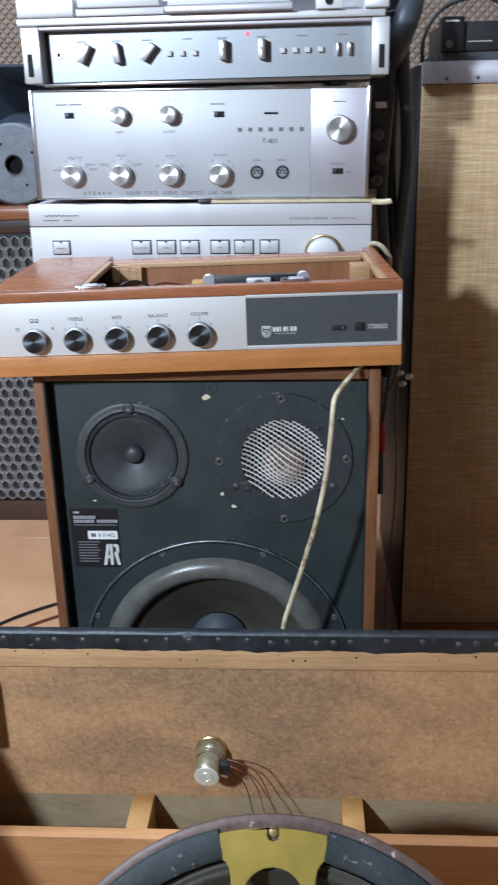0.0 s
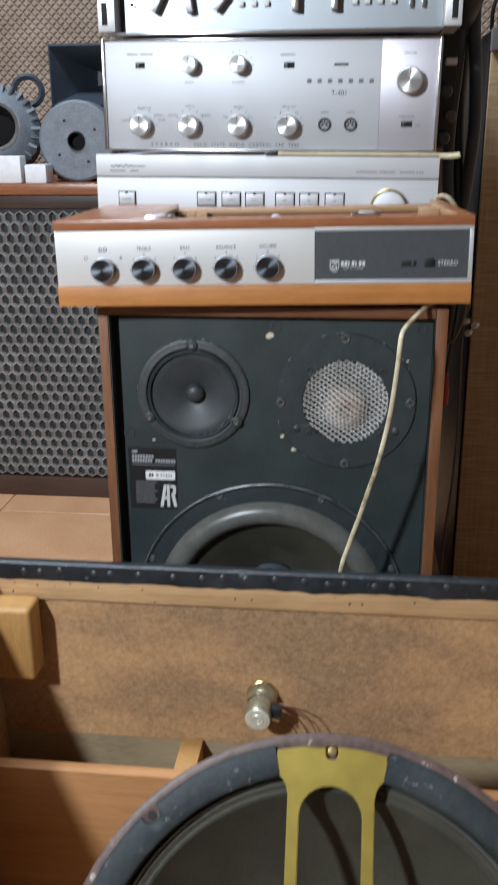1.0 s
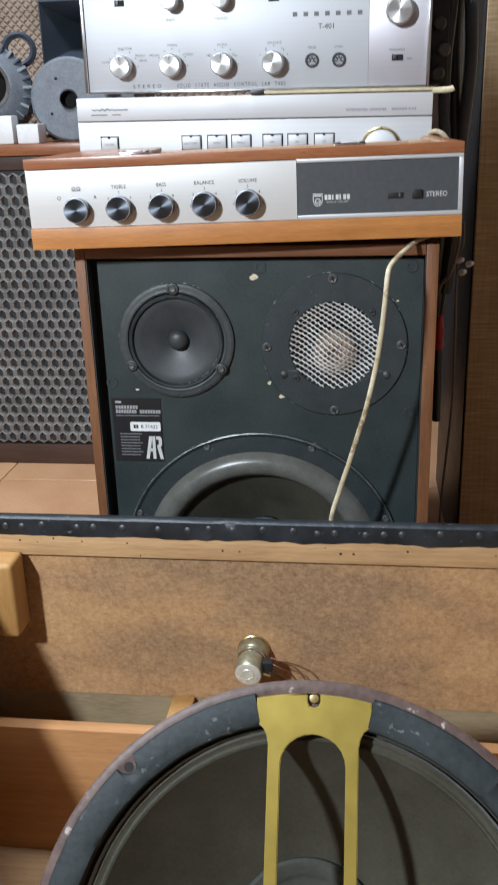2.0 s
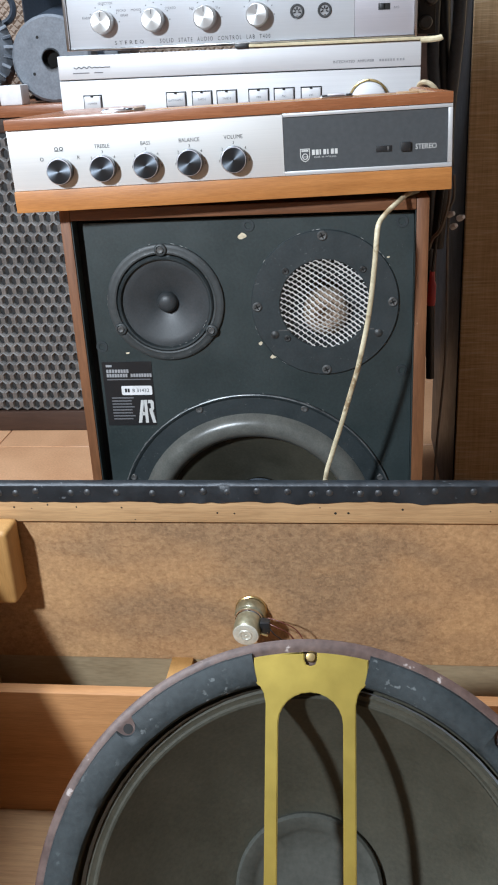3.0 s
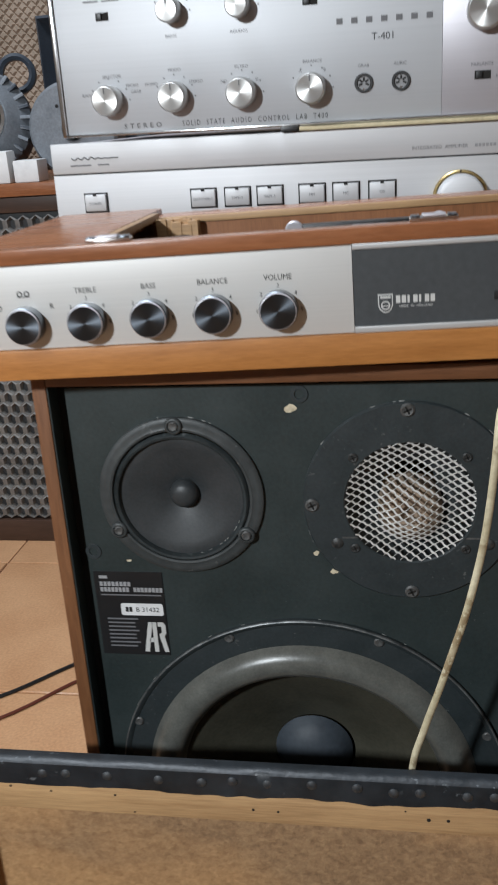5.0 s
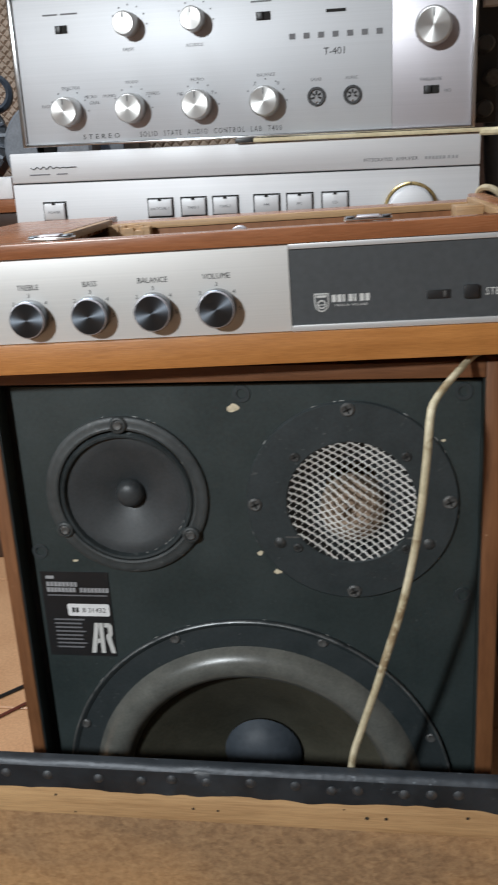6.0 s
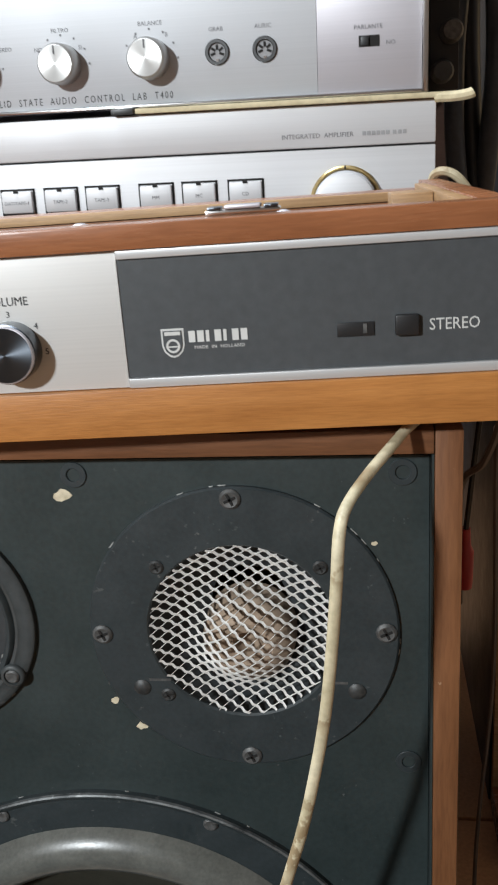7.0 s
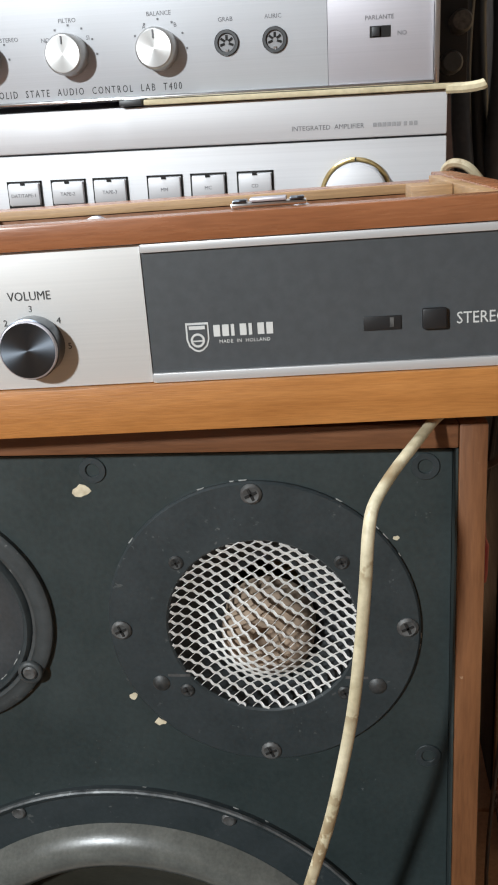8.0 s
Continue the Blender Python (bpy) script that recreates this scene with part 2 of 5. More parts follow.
worn(RIM, (0.30, 0.31, 0.31), 300, 0.60, 40)
worn(MAROON, (0.42, 0.36, 0.33), 120, 0.64, 20)
worn(GASKET, (0.12, 0.13, 0.13), 150, 0.60, 25)
worn(VINYL, (0.12, 0.13, 0.14), 170, 0.66, 18)
worn(SPK_TEAK_UP, (0.50, 0.36, 0.24), 260, 0.70, 16)
CLOTH = cloth_material()


# ---------------------------------------------------------------- mesh tools
def box(x0, x1, y0, y1, z0, z1, bevel=0.0, seg=2, bm=None):
    bm2 = bmesh.new()
    bmesh.ops.create_cube(bm2, size=1)
    for v in bm2.verts:
        v.co = Vector(((x0 + x1) / 2 + v.co.x * (x1 - x0), (y0 + y1) / 2 + v.co.y * (y1 - y0), (z0 + z1) / 2 + v.co.z * (z1 - z0)))
    if bevel:
        bmesh.ops.bevel(bm2, geom=bm2.edges[:], offset=bevel, segments=seg, affect="EDGES", profile=0.6)
    return join(bm, bm2)


def join(bm, other):
    if bm is None:
        return other
    tmp = bpy.data.meshes.new("tmp")
    other.to_mesh(tmp)
    other.free()
    bm.from_mesh(tmp)
    bpy.data.meshes.remove(tmp)
    return bm


def lathe(profile, m=None, seg=48, bm=None, closed=False):
    """Turns (radius, height) pairs round the z axis; m then places it."""
    b = bmesh.new()
    rings = []
    for r, h in profile:
        if r < 1e-6:
            rings.append([b.verts.new((0, 0, h))])
        else:
            rings.append([b.verts.new((r * math.cos(2 * math.pi * i / seg), r * math.sin(2 * math.pi * i / seg), h)) for i in range(seg)])
    pairs = list(zip(rings, rings[1:])) + ([(rings[-1], rings[0])] if closed else [])
    for a, c in pairs:
        for i in range(seg):
            j = (i + 1) % seg
            quad = [a[i % len(a)], a[j % len(a)], c[j % len(c)], c[i % len(c)]]
            quad = list(dict.fromkeys(quad))
            if len(quad) > 2:
                b.faces.new(quad)
    bmesh.ops.recalc_face_normals(b, faces=b.faces[:])
    if m is not None:
        b.transform(m)
    return join(bm, b)


def tube(points, radius, sides=8, smooth=6, bm=None, flat=1.0):
    """A round cable through the points, glided by Catmull-Rom."""
    pts = [Vector(p) for p in points]
    path = []
    for i in range(len(pts) - 1):
        p0, p1, p2, p3 = pts[max(i - 1, 0)], pts[i], pts[i + 1], pts[min(i + 2, len(pts) - 1)]
        for k in range(smooth):
            u = k / smooth
            path.append(0.5 * (2 * p1 + (p2 - p0) * u + (2 * p0 - 5 * p1 + 4 * p2 - p3) * u * u + (3 * p1 - p0 - 3 * p2 + p3) * u ** 3))
    path.append(pts[-1])
    b = bmesh.new()
    side = Vector((0.31, 0.2, 0.93))
    rings = []
    for i, p in enumerate(path):
        d = (path[min(i + 1, len(path) - 1)] - path[max(i - 1, 0)]).normalized()
        n = d.cross(side)
        if n.length < 0.05:
            n = d.cross(Vector((1, 0, 0)))
        n.normalize()
        side = n.cross(d).normalized()
        rings.append([b.verts.new(p + radius * (math.cos(2 * math.pi * k / sides) * n * flat + math.sin(2 * math.pi * k / sides) * side)) for k in range(sides)])
    for a, c in zip(rings, rings[1:]):
        for k in range(sides):
            b.faces.new((a[k], a[(k + 1) % sides], c[(k + 1) % sides], c[k]))
    b.faces.new(rings[0][::-1])
    b.faces.new(rings[-1])
    bmesh.ops.recalc_face_normals(b, faces=b.faces[:])
    return join(bm, b)


def prism(outline, depth, m=None, bm=None, bevel=0.0):
    """A plate: the outline in x and y, its back at z = 0 and its face at depth."""
    b = bmesh.new()
    f = b.faces.new([b.verts.new((x, y, 0)) for x, y in outline])
    top = bmesh.ops.extrude_face_region(b, geom=[f])
    bmesh.ops.translate(b, vec=(0, 0, depth), verts=[v for v in top["geom"] if isinstance(v, bmesh.types.BMVert)])
    bmesh.ops.recalc_face_normals(b, faces=b.faces[:])
    if bevel:
        bmesh.ops.bevel(b, geom=[e for e in b.edges if abs(e.verts[0].co.z - depth) < 1e-6 and abs(e.verts[1].co.z - depth) < 1e-6], offset=bevel, segments=2, affect="EDGES")
    if m is not None:
        b.transform(m)
    return join(bm, b)


def facing(x, y, z):
    """A frame at the place whose z axis points to -y (at the viewer) and whose y axis is up."""
    return pose(x, y, z, 90)


def mesh_of(name, bm, material, flat=False):
    me = bpy.data.meshes.new(name)
    bm.to_mesh(me)
    bm.free()
    me.materials.append(material)
    if not flat:
        for p in me.polygons:
            p.use_smooth = True
        me.set_sharp_from_angle(angle=radians(38))
    return me


PLACE = {}


def thing(name, m, label, category, group="", kind=""):
    ob = new(name)
    ob.empty_display_size = 0.05
    ob.matrix_basis = m
    PLACE[ob.name] = m
    return tagged(ob, label, category, group, kind)


def part(name, bm, material, parent, label="", local=False):
    """Links a bmesh, given in the world (or in the thing's own frame), as one mesh under parent."""
    m = PLACE[parent.name]
    if not local:
        bm.transform(m.inverted())
    ob = new(name, mesh_of(name, bm, material))
    ob.parent = parent
    PLACE[ob.name] = m
    return tagged(ob, label)


def solid(name, bm, material, label, category, base, kind="", group=""):
    """A thing of one mesh, its origin at base."""
    bm.transform(Matrix.Translation(base).inverted())
    ob = new(name, mesh_of(name, bm, material))
    ob.matrix_basis = Matrix.Translation(base)
    PLACE[ob.name] = Matrix.Translation(base)
    return tagged(ob, label, category, group, kind)


def lettering(parent, words, x, y, z, size, material, align="CENTER", spacing=1.0, local=False, stretch=1.0, width=0.0):
    """Words on a face that looks to -y; z is the middle of the capitals; width: their whole length, where it is known."""
    cu = bpy.data.curves.new("lettering", "FONT")
    cu.body, cu.size, cu.align_x, cu.space_character, cu.resolution_u = words, size, align, spacing, 2
    cu.extrude = 0.00008
    tmp = bpy.data.objects.new("tmp", cu)
    me = bpy.data.meshes.new_from_object(tmp)
    bpy.data.objects.remove(tmp)
    b = bmesh.new()
    b.from_mesh(me)
    bpy.data.meshes.remove(me)
    if width:
        xs = [v.co.x for v in b.verts]
        stretch = width / (max(xs) - min(xs))
    b.transform(Matrix.Diagonal((stretch, 1, 1, 1)))
    b.transform(facing(x, y, z - 0.35 * size))
    return part("lettering", b, material, parent, local=local)


def bars(parent, spans, y, z0, z1, material, local=False, name="printed_bar"):
    for x0, x1 in spans:
        part(name, box(x0, x1, y - 0.0002, y, z0, z1), material, parent, local=local)


def ring_plate(r0, r1, h, m, seg=64, bevel=0.0006):
    return lathe([(r0, 0), (r0, h - bevel), (r0 + bevel, h), (r1 - bevel, h), (r1, h - bevel), (r1, 0)], m, seg, closed=True)


def cross_screw(m, r, bm=None):
    """A round screw head with a cross cut into it."""
    bm = lathe([(0, r * 0.28), (r * 0.25, r * 0.3), (r * 0.75, r * 0.42), (r, r * 0.2), (r, 0)], m, 14, bm)
    return bm


def slot_marks(m, r, bm=None):
    for a in (20, 110):
        bm = join(bm, box(-r * 0.6, r * 0.6, -r * 0.12, r * 0.12, r * 0.38, r * 0.45)) if bm else box(-r * 0.6, r * 0.6, -r * 0.12, r * 0.12, r * 0.38, r * 0.45)
        break
    bm2 = box(-r * 0.12, r * 0.12, -r * 0.6, r * 0.6, r * 0.38, r * 0.45, bm=bm)
    bm2.transform(m @ pose(0, 0, 0, 0, 0, 25))
    return bm2


# ---------------------------------------------------------------- the room
solid("floor", box(-2.4, 2.2, -1.8, 2.6, -0.06, -0.004), GROUT, "terracotta tiled floor with thin grout joints", "floor", (0, 0, -0.06), "structure")
solid("wall_north", box(-2.4, 2.2, 2.6, 2.7, -0.06, 2.7), PAINT, "plain painted back wall of the workshop", "wall", (0, 2.65, -0.06), "structure")
solid("wall_south", box(-2.4, 2.2, -1.9, -1.8, -0.06, 2.7), PAINT, "plain painted wall behind the work area", "wall", (0, -1.85, -0.06), "structure")
solid("wall_west", box(-2.5, -2.4, -1.8, 2.6, -0.06, 2.7), PAINT, "plain painted side wall", "wall", (-2.45, 0, -0.06), "structure")
solid("wall_east", box(2.2, 2.3, -1.8, 2.6, -0.06, 2.7), PAINT, "plain painted side wall", "wall", (2.25, 0, -0.06), "structure")
solid("ceiling", box(-2.4, 2.2, -1.8, 2.6, 2.7, 2.8), PAINT, "plain painted ceiling", "ceiling", (0, 0, 2.7), "structure")


# ---------------------------------------------------------------- three-way loudspeaker in the middle
SX0, SX1, SY, SZ = -0.2515, 0.083, 0.845, 0.626
spk = thing("loudspeaker", Matrix.Translation((-0.084, 0.98, 0)), "three-way loudspeaker in a teak cabinet with its grille off", "loudspeaker")
part("side_panel", box(SX0, SX0 + 0.0097, SY, SY + 0.28, 0, SZ, 0.001), SPK_TEAK_UP, spk)
part("side_panel", box(SX1 - 0.0110, SX1, SY, SY + 0.28, 0, SZ, 0.001), SPK_TEAK_UP, spk)
part("top_panel", box(SX0 + 0.0099, SX1 - 0.0112, SY, SY + 0.28, SZ - 0.0100, SZ, 0.001), SPK_TEAK, spk)
part("bottom_panel", box(SX0 + 0.0099, SX1 - 0.0112, SY, SY + 0.28, 0, 0.013, 0.001), SPK_TEAK, spk)
part("back_panel", box(SX0 + 0.0099, SX1 - 0.0112, SY + 0.265, SY + 0.278, 0.0132, SZ - 0.0122), CHIPBOARD, spk)
# Black-painted lip; its unlit black also paints the shade in the groove.
for x0, x1, z0, z1 in ((SX0 + 0.0099, SX0 + 0.0172, 0.0135, SZ - 0.0128), (SX0 + 0.0174, SX1 - 0.0125, SZ - 0.0140, SZ - 0.0103)):
    part("inner_lip", box(x0, x1, SY + 0.0165, SY + 0.030, z0, z1, 0.0004), INSIDE, spk)
for x0, x1 in ((SX0 + 0.0099, SX0 + 0.0107), (SX1 - 0.0120, SX1 - 0.0112)):
    part("black_reveal", box(x0, x1, SY + 0.0010, SY + 0.0163, 0.0135, SZ - 0.0104), BAFFLE, spk)
BY = 0.857
TWX, TWZ, MX, MZ, WX, WZ = -0.1617, 0.5350, -0.0105, 0.5305, -0.0842, 0.300


def baffle_with_holes():
    """The board with three round cut-outs."""
    b = bmesh.new()
    xs, zs = (SX0 + 0.0175, SX1 - 0.0123), (0.014, SZ - 0.0143)
    loops = [[(xs[0], zs[0]), (xs[1], zs[0]), (xs[1], zs[1]), (xs[0], zs[1])]]
    for cx, cz, r in ((TWX, TWZ, 0.050), (MX, MZ, 0.0425), (WX, WZ, 0.1197)):
        loops.append([(cx + r * math.cos(2 * math.pi * i / 64), cz + r * math.sin(2 * math.pi * i / 64)) for i in range(64)])
    edges = []
    for loop in loops:
        vs = [b.verts.new((x, BY, z)) for x, z in loop]
        edges += [b.edges.new((vs[i], vs[(i + 1) % len(vs)])) for i in range(len(vs))]
    bmesh.ops.triangle_fill(b, edges=edges, use_beauty=True)
    ext = bmesh.ops.extrude_face_region(b, geom=b.faces[:])
    bmesh.ops.translate(b, vec=(0, 0.018, 0), verts=[v for v in ext["geom"] if isinstance(v, bmesh.types.BMVert)])
    bmesh.ops.recalc_face_normals(b, faces=b.faces[:])
    return b


part("baffle", baffle_with_holes(), BAFFLE, spk, "black painted baffle with worn edges")

# cone tweeter
tweeter = part("tweeter", lathe([(0.0563, 0), (0.0562, 0.0026), (0.0553, 0.0034), (0.0525, 0.0037), (0.0500, 0.0034), (0.0488, 0.0040), (0.0474, 0.0036), (0.0466, 0.0014), (0.0464, -0.004)], facing(TWX, BY, TWZ), 72), RIM_PAINT, spk, "black cone driver with a worn moulded rim")
part("surround", lathe([(0.0468, 0.0012), (0.0460, 0.0030), (0.0447, 0.0040), (0.0432, 0.0036), (0.0421, 0.0016), (0.0417, -0.0006)], facing(TWX, BY, TWZ - 0.0012), 72), GASKET, tweeter)
part("cone", lathe([(0.0424, 0.0002), (0.0415, 0.0004), (0.034, -0.0016), (0.024, -0.0044), (0.016, -0.0070), (0.0094, -0.0094)], facing(TWX, BY, TWZ - 0.0012), 72), CONE_DARK, tweeter)
part("dust_cap", lathe([(0.0100, -0.0092), (0.0099, -0.0062), (0.0090, -0.0034), (0.0066, -0.0012), (0.0034, -0.0003), (0, 0)], facing(TWX + 0.0003, BY, TWZ - 0.0012), 36), CONE_DARK, tweeter)
for i in range(9):
    a, w = radians(-75 + 6.5 * i + 3 * math.sin(i * 2.3)), 0.0006 + 0.0005 * abs(math.sin(i * 1.7))
    b = prism([(-w, -0.00025), (w, -0.0002), (w * 0.7, 0.0003), (-w, 0.0002)], 0.0003)
    b.transform(facing(TWX + 0.0419 * math.cos(a), BY - 0.0012, TWZ - 0.0012 + 0.0419 * math.sin(a)) @ pose(0, 0, 0, 0, 0, math.degrees(a) + 90))
    part("glue_fleck", b, SCUFF, tweeter)
for a in (90, 208, 328):
    m = facing(TWX + 0.0510 * math.cos(radians(a)), BY - 0.004, TWZ + 0.0510 * math.sin(radians(a)))
    ear = part("mounting_ear", lathe([(0.0060, 0), (0.0058, 0.0010), (0.0050, 0.0017), (0.0040, 0.0018), (0.0038, 0.0008), (0, 0.0008)], m, 20), RIM_PAINT, tweeter)
    part("screw", cross_screw(m @ pose(0, 0, 0.0007), 0.0034), SCREW, tweeter)

# mesh-fronted midrange
mid = part("midrange", ring_plate(0.0418, 0.0690, 0.0024, facing(MX, BY, MZ), 96, 0.0009), PLATE, spk, "black plate holding a dented bright metal mesh")


def dish(x, z):
    """How far the mesh lies behind its plate: a trough inside the rim round a lop-sided bulge."""
    u = math.hypot(x, z) / 0.042
    trough = 0.0062 * math.sin(min(1.0, max(0.0, 1 - u) * 2.6) * math.pi / 2)
    return trough - 0.0150 * math.exp(-(((x - 0.0015) / 0.0185) ** 2 + ((z + 0.0085) / 0.0165) ** 2) ** 1.3)


def expanded_mesh(cx, cz, radius, px, pz, w):
    b = bmesh.new()
    n = int(2 * radius / px) + 6
    for s in (1, -1):
        for k in range(-2 * n, 2 * n):
            pts = []
            for i in range(-150, 151):
                u = i / 8
                zz = u * pz
                xx = k * px + s * px * (u + 0.45 * math.sin(4 * math.pi * u) / (4 * math.pi))
                xx += 0.0006 * math.sin(zz * 210 + 1.0) * (1 - (zz / radius) ** 2)
                zz += 0.0004 * math.sin(xx * 150)
                if math.hypot(xx, zz) < radius:
                    pts.append(Vector((cx + xx, BY - 0.0016 + dish(xx, zz) + 0.0004 * s * math.sin(u * 4 * math.pi), cz + zz)))
            if len(pts) < 2:
                continue
            rows = []
            for p in pts:
                rows.append([b.verts.new(p + Vector(o)) for o in ((-w * 0.5, 0, -w * 0.8), (0, -w * 0.7, 0), (w * 0.5, 0, w * 0.8), (0, w * 0.7, 0))])
            for a, c in zip(rows, rows[1:]):
                for q in range(4):
                    b.faces.new((a[q], a[(q + 1) % 4], c[(q + 1) % 4], c[q]))
    bmesh.ops.recalc_face_normals(b, faces=b.faces[:])
    return b


part("mesh", expanded_mesh(MX, MZ, 0.0422, 0.0077, 0.0052, 0.00075), MESH, mid, "bright expanded metal mesh, dented and bulging")
part("bowl", lathe([(0.0425, 0.0), (0.041, -0.012), (0.032, -0.022), (0.018, -0.029)], facing(MX, BY, MZ), 48), CONE_DARK, mid)
part("dome", lathe([(0.0220, -0.029), (0.0215, -0.014), (0.0180, -0.0090), (0.012, -0.0065), (0.0065, -0.0085), (0.004, -0.016), (0, -0.017)], facing(MX + 0.0005, BY, MZ - 0.0125), 36), TAN, mid, "tan felt dome behind the mesh")
for i in range(4):
    a = radians(90 * i + 1)
    m = facing(MX + 0.0632 * math.cos(a), BY - 0.0022, MZ + 0.0638 * math.sin(a))
    sc = part("screw", cross_screw(m, 0.0046), SCREW, mid)
    part("cross_slot", slot_marks(m, 0.0046), INSIDE, sc)
for i in range(4):
    a = radians((42, 138, 222, 318)[i])
    m = facing(MX + 0.0480 * math.cos(a), BY - 0.0022, MZ + 0.0480 * math.sin(a))
    sc = part("small_screw", cross_screw(m, 0.0033), SCREW_DARK, mid)
    part("cross_slot", slot_marks(m, 0.0033), INSIDE, sc)
for dx in (-0.0475, 0.0500):
    m = facing(MX + dx, BY - 0.0022, MZ - 0.0285)
    part("terminal_rivet", lathe([(0, 0.002), (0.0025, 0.0018), (0.0040, 0.0006), (0.0040, 0)], m, 16), SCREW_DARK, mid)
    part("lead_in", box(MX + dx * 0.82 - 0.005, MX + dx * 0.82 + 0.005, BY - 0.0026, BY - 0.0018, MZ - 0.0250, MZ - 0.0238), SCREW, mid)

# bass driver
wf = part("woofer", lathe([(0.1425, 0.0000), (0.1425, 0.0035), (0.1414, 0.0045), (0.1398, 0.0040), (0.1382, 0.0022), (0.1216, 0.0022), (0.1197, 0.0005), (0.1197, -0.0100)], facing(WX, BY, WZ), 96), PLATE, spk, "large woofer with a grey rolled surround")
part("surround", lathe([(0.1221, 0.0024), (0.1197, 0.0060), (0.1159, 0.0098), (0.1107, 0.0118), (0.1045, 0.0108), (0.0997, 0.0070), (0.0964, 0.0010), (0.0955, -0.0040)], facing(WX, BY, WZ), 96), RUBBER, wf, "grey rubber half-roll surround")
part("cone", lathe([(0.0964, -0.0020), (0.0760, -0.0157), (0.0551, -0.0285), (0.0314, -0.0418)], facing(WX, BY, WZ), 96), CONE, wf, "olive-grey paper cone")
part("dust_cap", lathe([(0.0304, -0.0418), (0.0266, -0.0361), (0.0204, -0.0304), (0.0114, -0.0271), (0.0000, -0.0261)], facing(WX - 0.001, BY, WZ), 48), CAP, wf, "blue-grey domed dust cap")
# Thin bright ring paints the highlight on the frame's outer edge.
part("rim_edge", lathe([(0.1427, 0.0028), (0.1425, 0.0042), (0.1417, 0.0046), (0.1410, 0.0043)], facing(WX, BY, WZ), 120), RIM, wf, "worn metal rim of the driver frame with a painted edge highlight")
for i in range(8):
    a = radians(22.5 + 45 * i)
    part("screw", cross_screw(facing(WX + 0.1369 * math.cos(a), BY - 0.0022, WZ + 0.1369 * math.sin(a)), 0.0036), SCREW, wf)

# grille pegs, chips and scratches of the baffle
for x, z in ((-0.0790, 0.6050), (0.0600, 0.6045), (0.0620, 0.4640), (-0.2290, 0.4925)):
    peg = part("grille_fixing", ring_plate(0.0030, 0.0058, 0.0008, facing(x, BY, z), 20, 0.0002), PLATE, spk)
random.seed(5)


def flake(x, z, w, h, material, seed):
    random.seed(seed)
    pts = []
    for i in range(11):
        a = 2 * math.pi * i / 11
        k = random.uniform(0.6, 1.1)
        pts.append((w * k * math.cos(a), h * k * math.sin(a)))
    return part("paint_chip", prism(pts, 0.0003, facing(x, BY, z)), material, spk)


for i, (x, z, w, h) in enumerate(((-0.0850, 0.5955, 0.0042, 0.0031), (-0.0722, 0.4930, 0.0022, 0.0022), (-0.0612, 0.4795, 0.0030, 0.0021), (0.0480, 0.5725, 0.0015, 0.0012), (0.0570, 0.5200, 0.0010, 0.0014), (-0.2040, 0.4855, 0.0022, 0.0010))):
    flake(x, z, w, h, CHIP, 20 + i)

random.seed(14)
for cx, cz, rr, n in ((MX, MZ, 0.0692, 16), (TWX, TWZ, 0.0566, 16), (WX, WZ, 0.1425, 10)):
    for i in range(n):
        a = random.uniform(0, 2 * math.pi) if rr < 0.1 else random.uniform(0.3, 2.8)
        w = random.uniform(0.0006, 0.0022)
        b = prism([(-w, -0.0002), (w, -0.0003), (w * 0.8, 0.0003), (-w * 0.6, 0.0002)], 0.0003)
        b.transform(facing(cx + rr * math.cos(a), BY - 0.0002, cz + rr * math.sin(a)) @ pose(0, 0, 0, 0, 0, math.degrees(a) + 90))
        part("scuff", b, SCUFF, spk)

# maker's plate
lab = part("maker_plate", box(-0.2313, -0.1815, BY - 0.0007, BY - 0.0001, 0.4095, 0.4768), BLACK, spk, "black printed maker's plate with a white serial sticker")
LY = BY - 0.0008
bars(lab, [(-0.2275, -0.2215)], LY, 0.4715, 0.4738, PALE_INK)
bars(lab, [(-0.2275 + 0.0029 * i, -0.2275 + 0.0029 * i + 0.0022) for i in range(8)], LY, 0.4655, 0.4690, PALE_INK)
bars(lab, [(-0.2275 + 0.0027 * i, -0.2275 + 0.0027 * i + 0.0021) for i in range(17) if i != 8], LY, 0.4610, 0.4645, PALE_INK)
bars(lab, [(-0.2275, -0.1835)], LY, 0.4580, 0.4590, GREY_INK)
part("serial_sticker", prism([(-0.0155 * sx + dx, 0.0048 * sz + dz) for sx, sz, dx, dz in ((1, -1, 0.001, 0), (-1, -1, -0.001, 0), (-1, -1, 0, 0.001), (-1, 1, 0, -0.001), (-1, 1, -0.001, 0), (1, 1, 0.001, 0), (1, 1, 0, -0.001), (1, -1, 0, 0.001))], 0.0003, facing(-0.1985, LY, 0.4470)), WHITE, lab, "white serial sticker")
bars(lab, [(-0.2105, -0.2085), (-0.2078, -0.2058)], LY - 0.0004, 0.4452, 0.4490, INK)
lettering(lab, "B 31432", -0.1945, LY - 0.0004, 0.4471, 0.0052, INK)
for i in range(8):
    bars(lab, [(-0.2250, -0.2250 + (0.020 if i % 3 else 0.0225))], LY, 0.4385 - 0.0032 * i, 0.4397 - 0.0032 * i, GREY_INK)


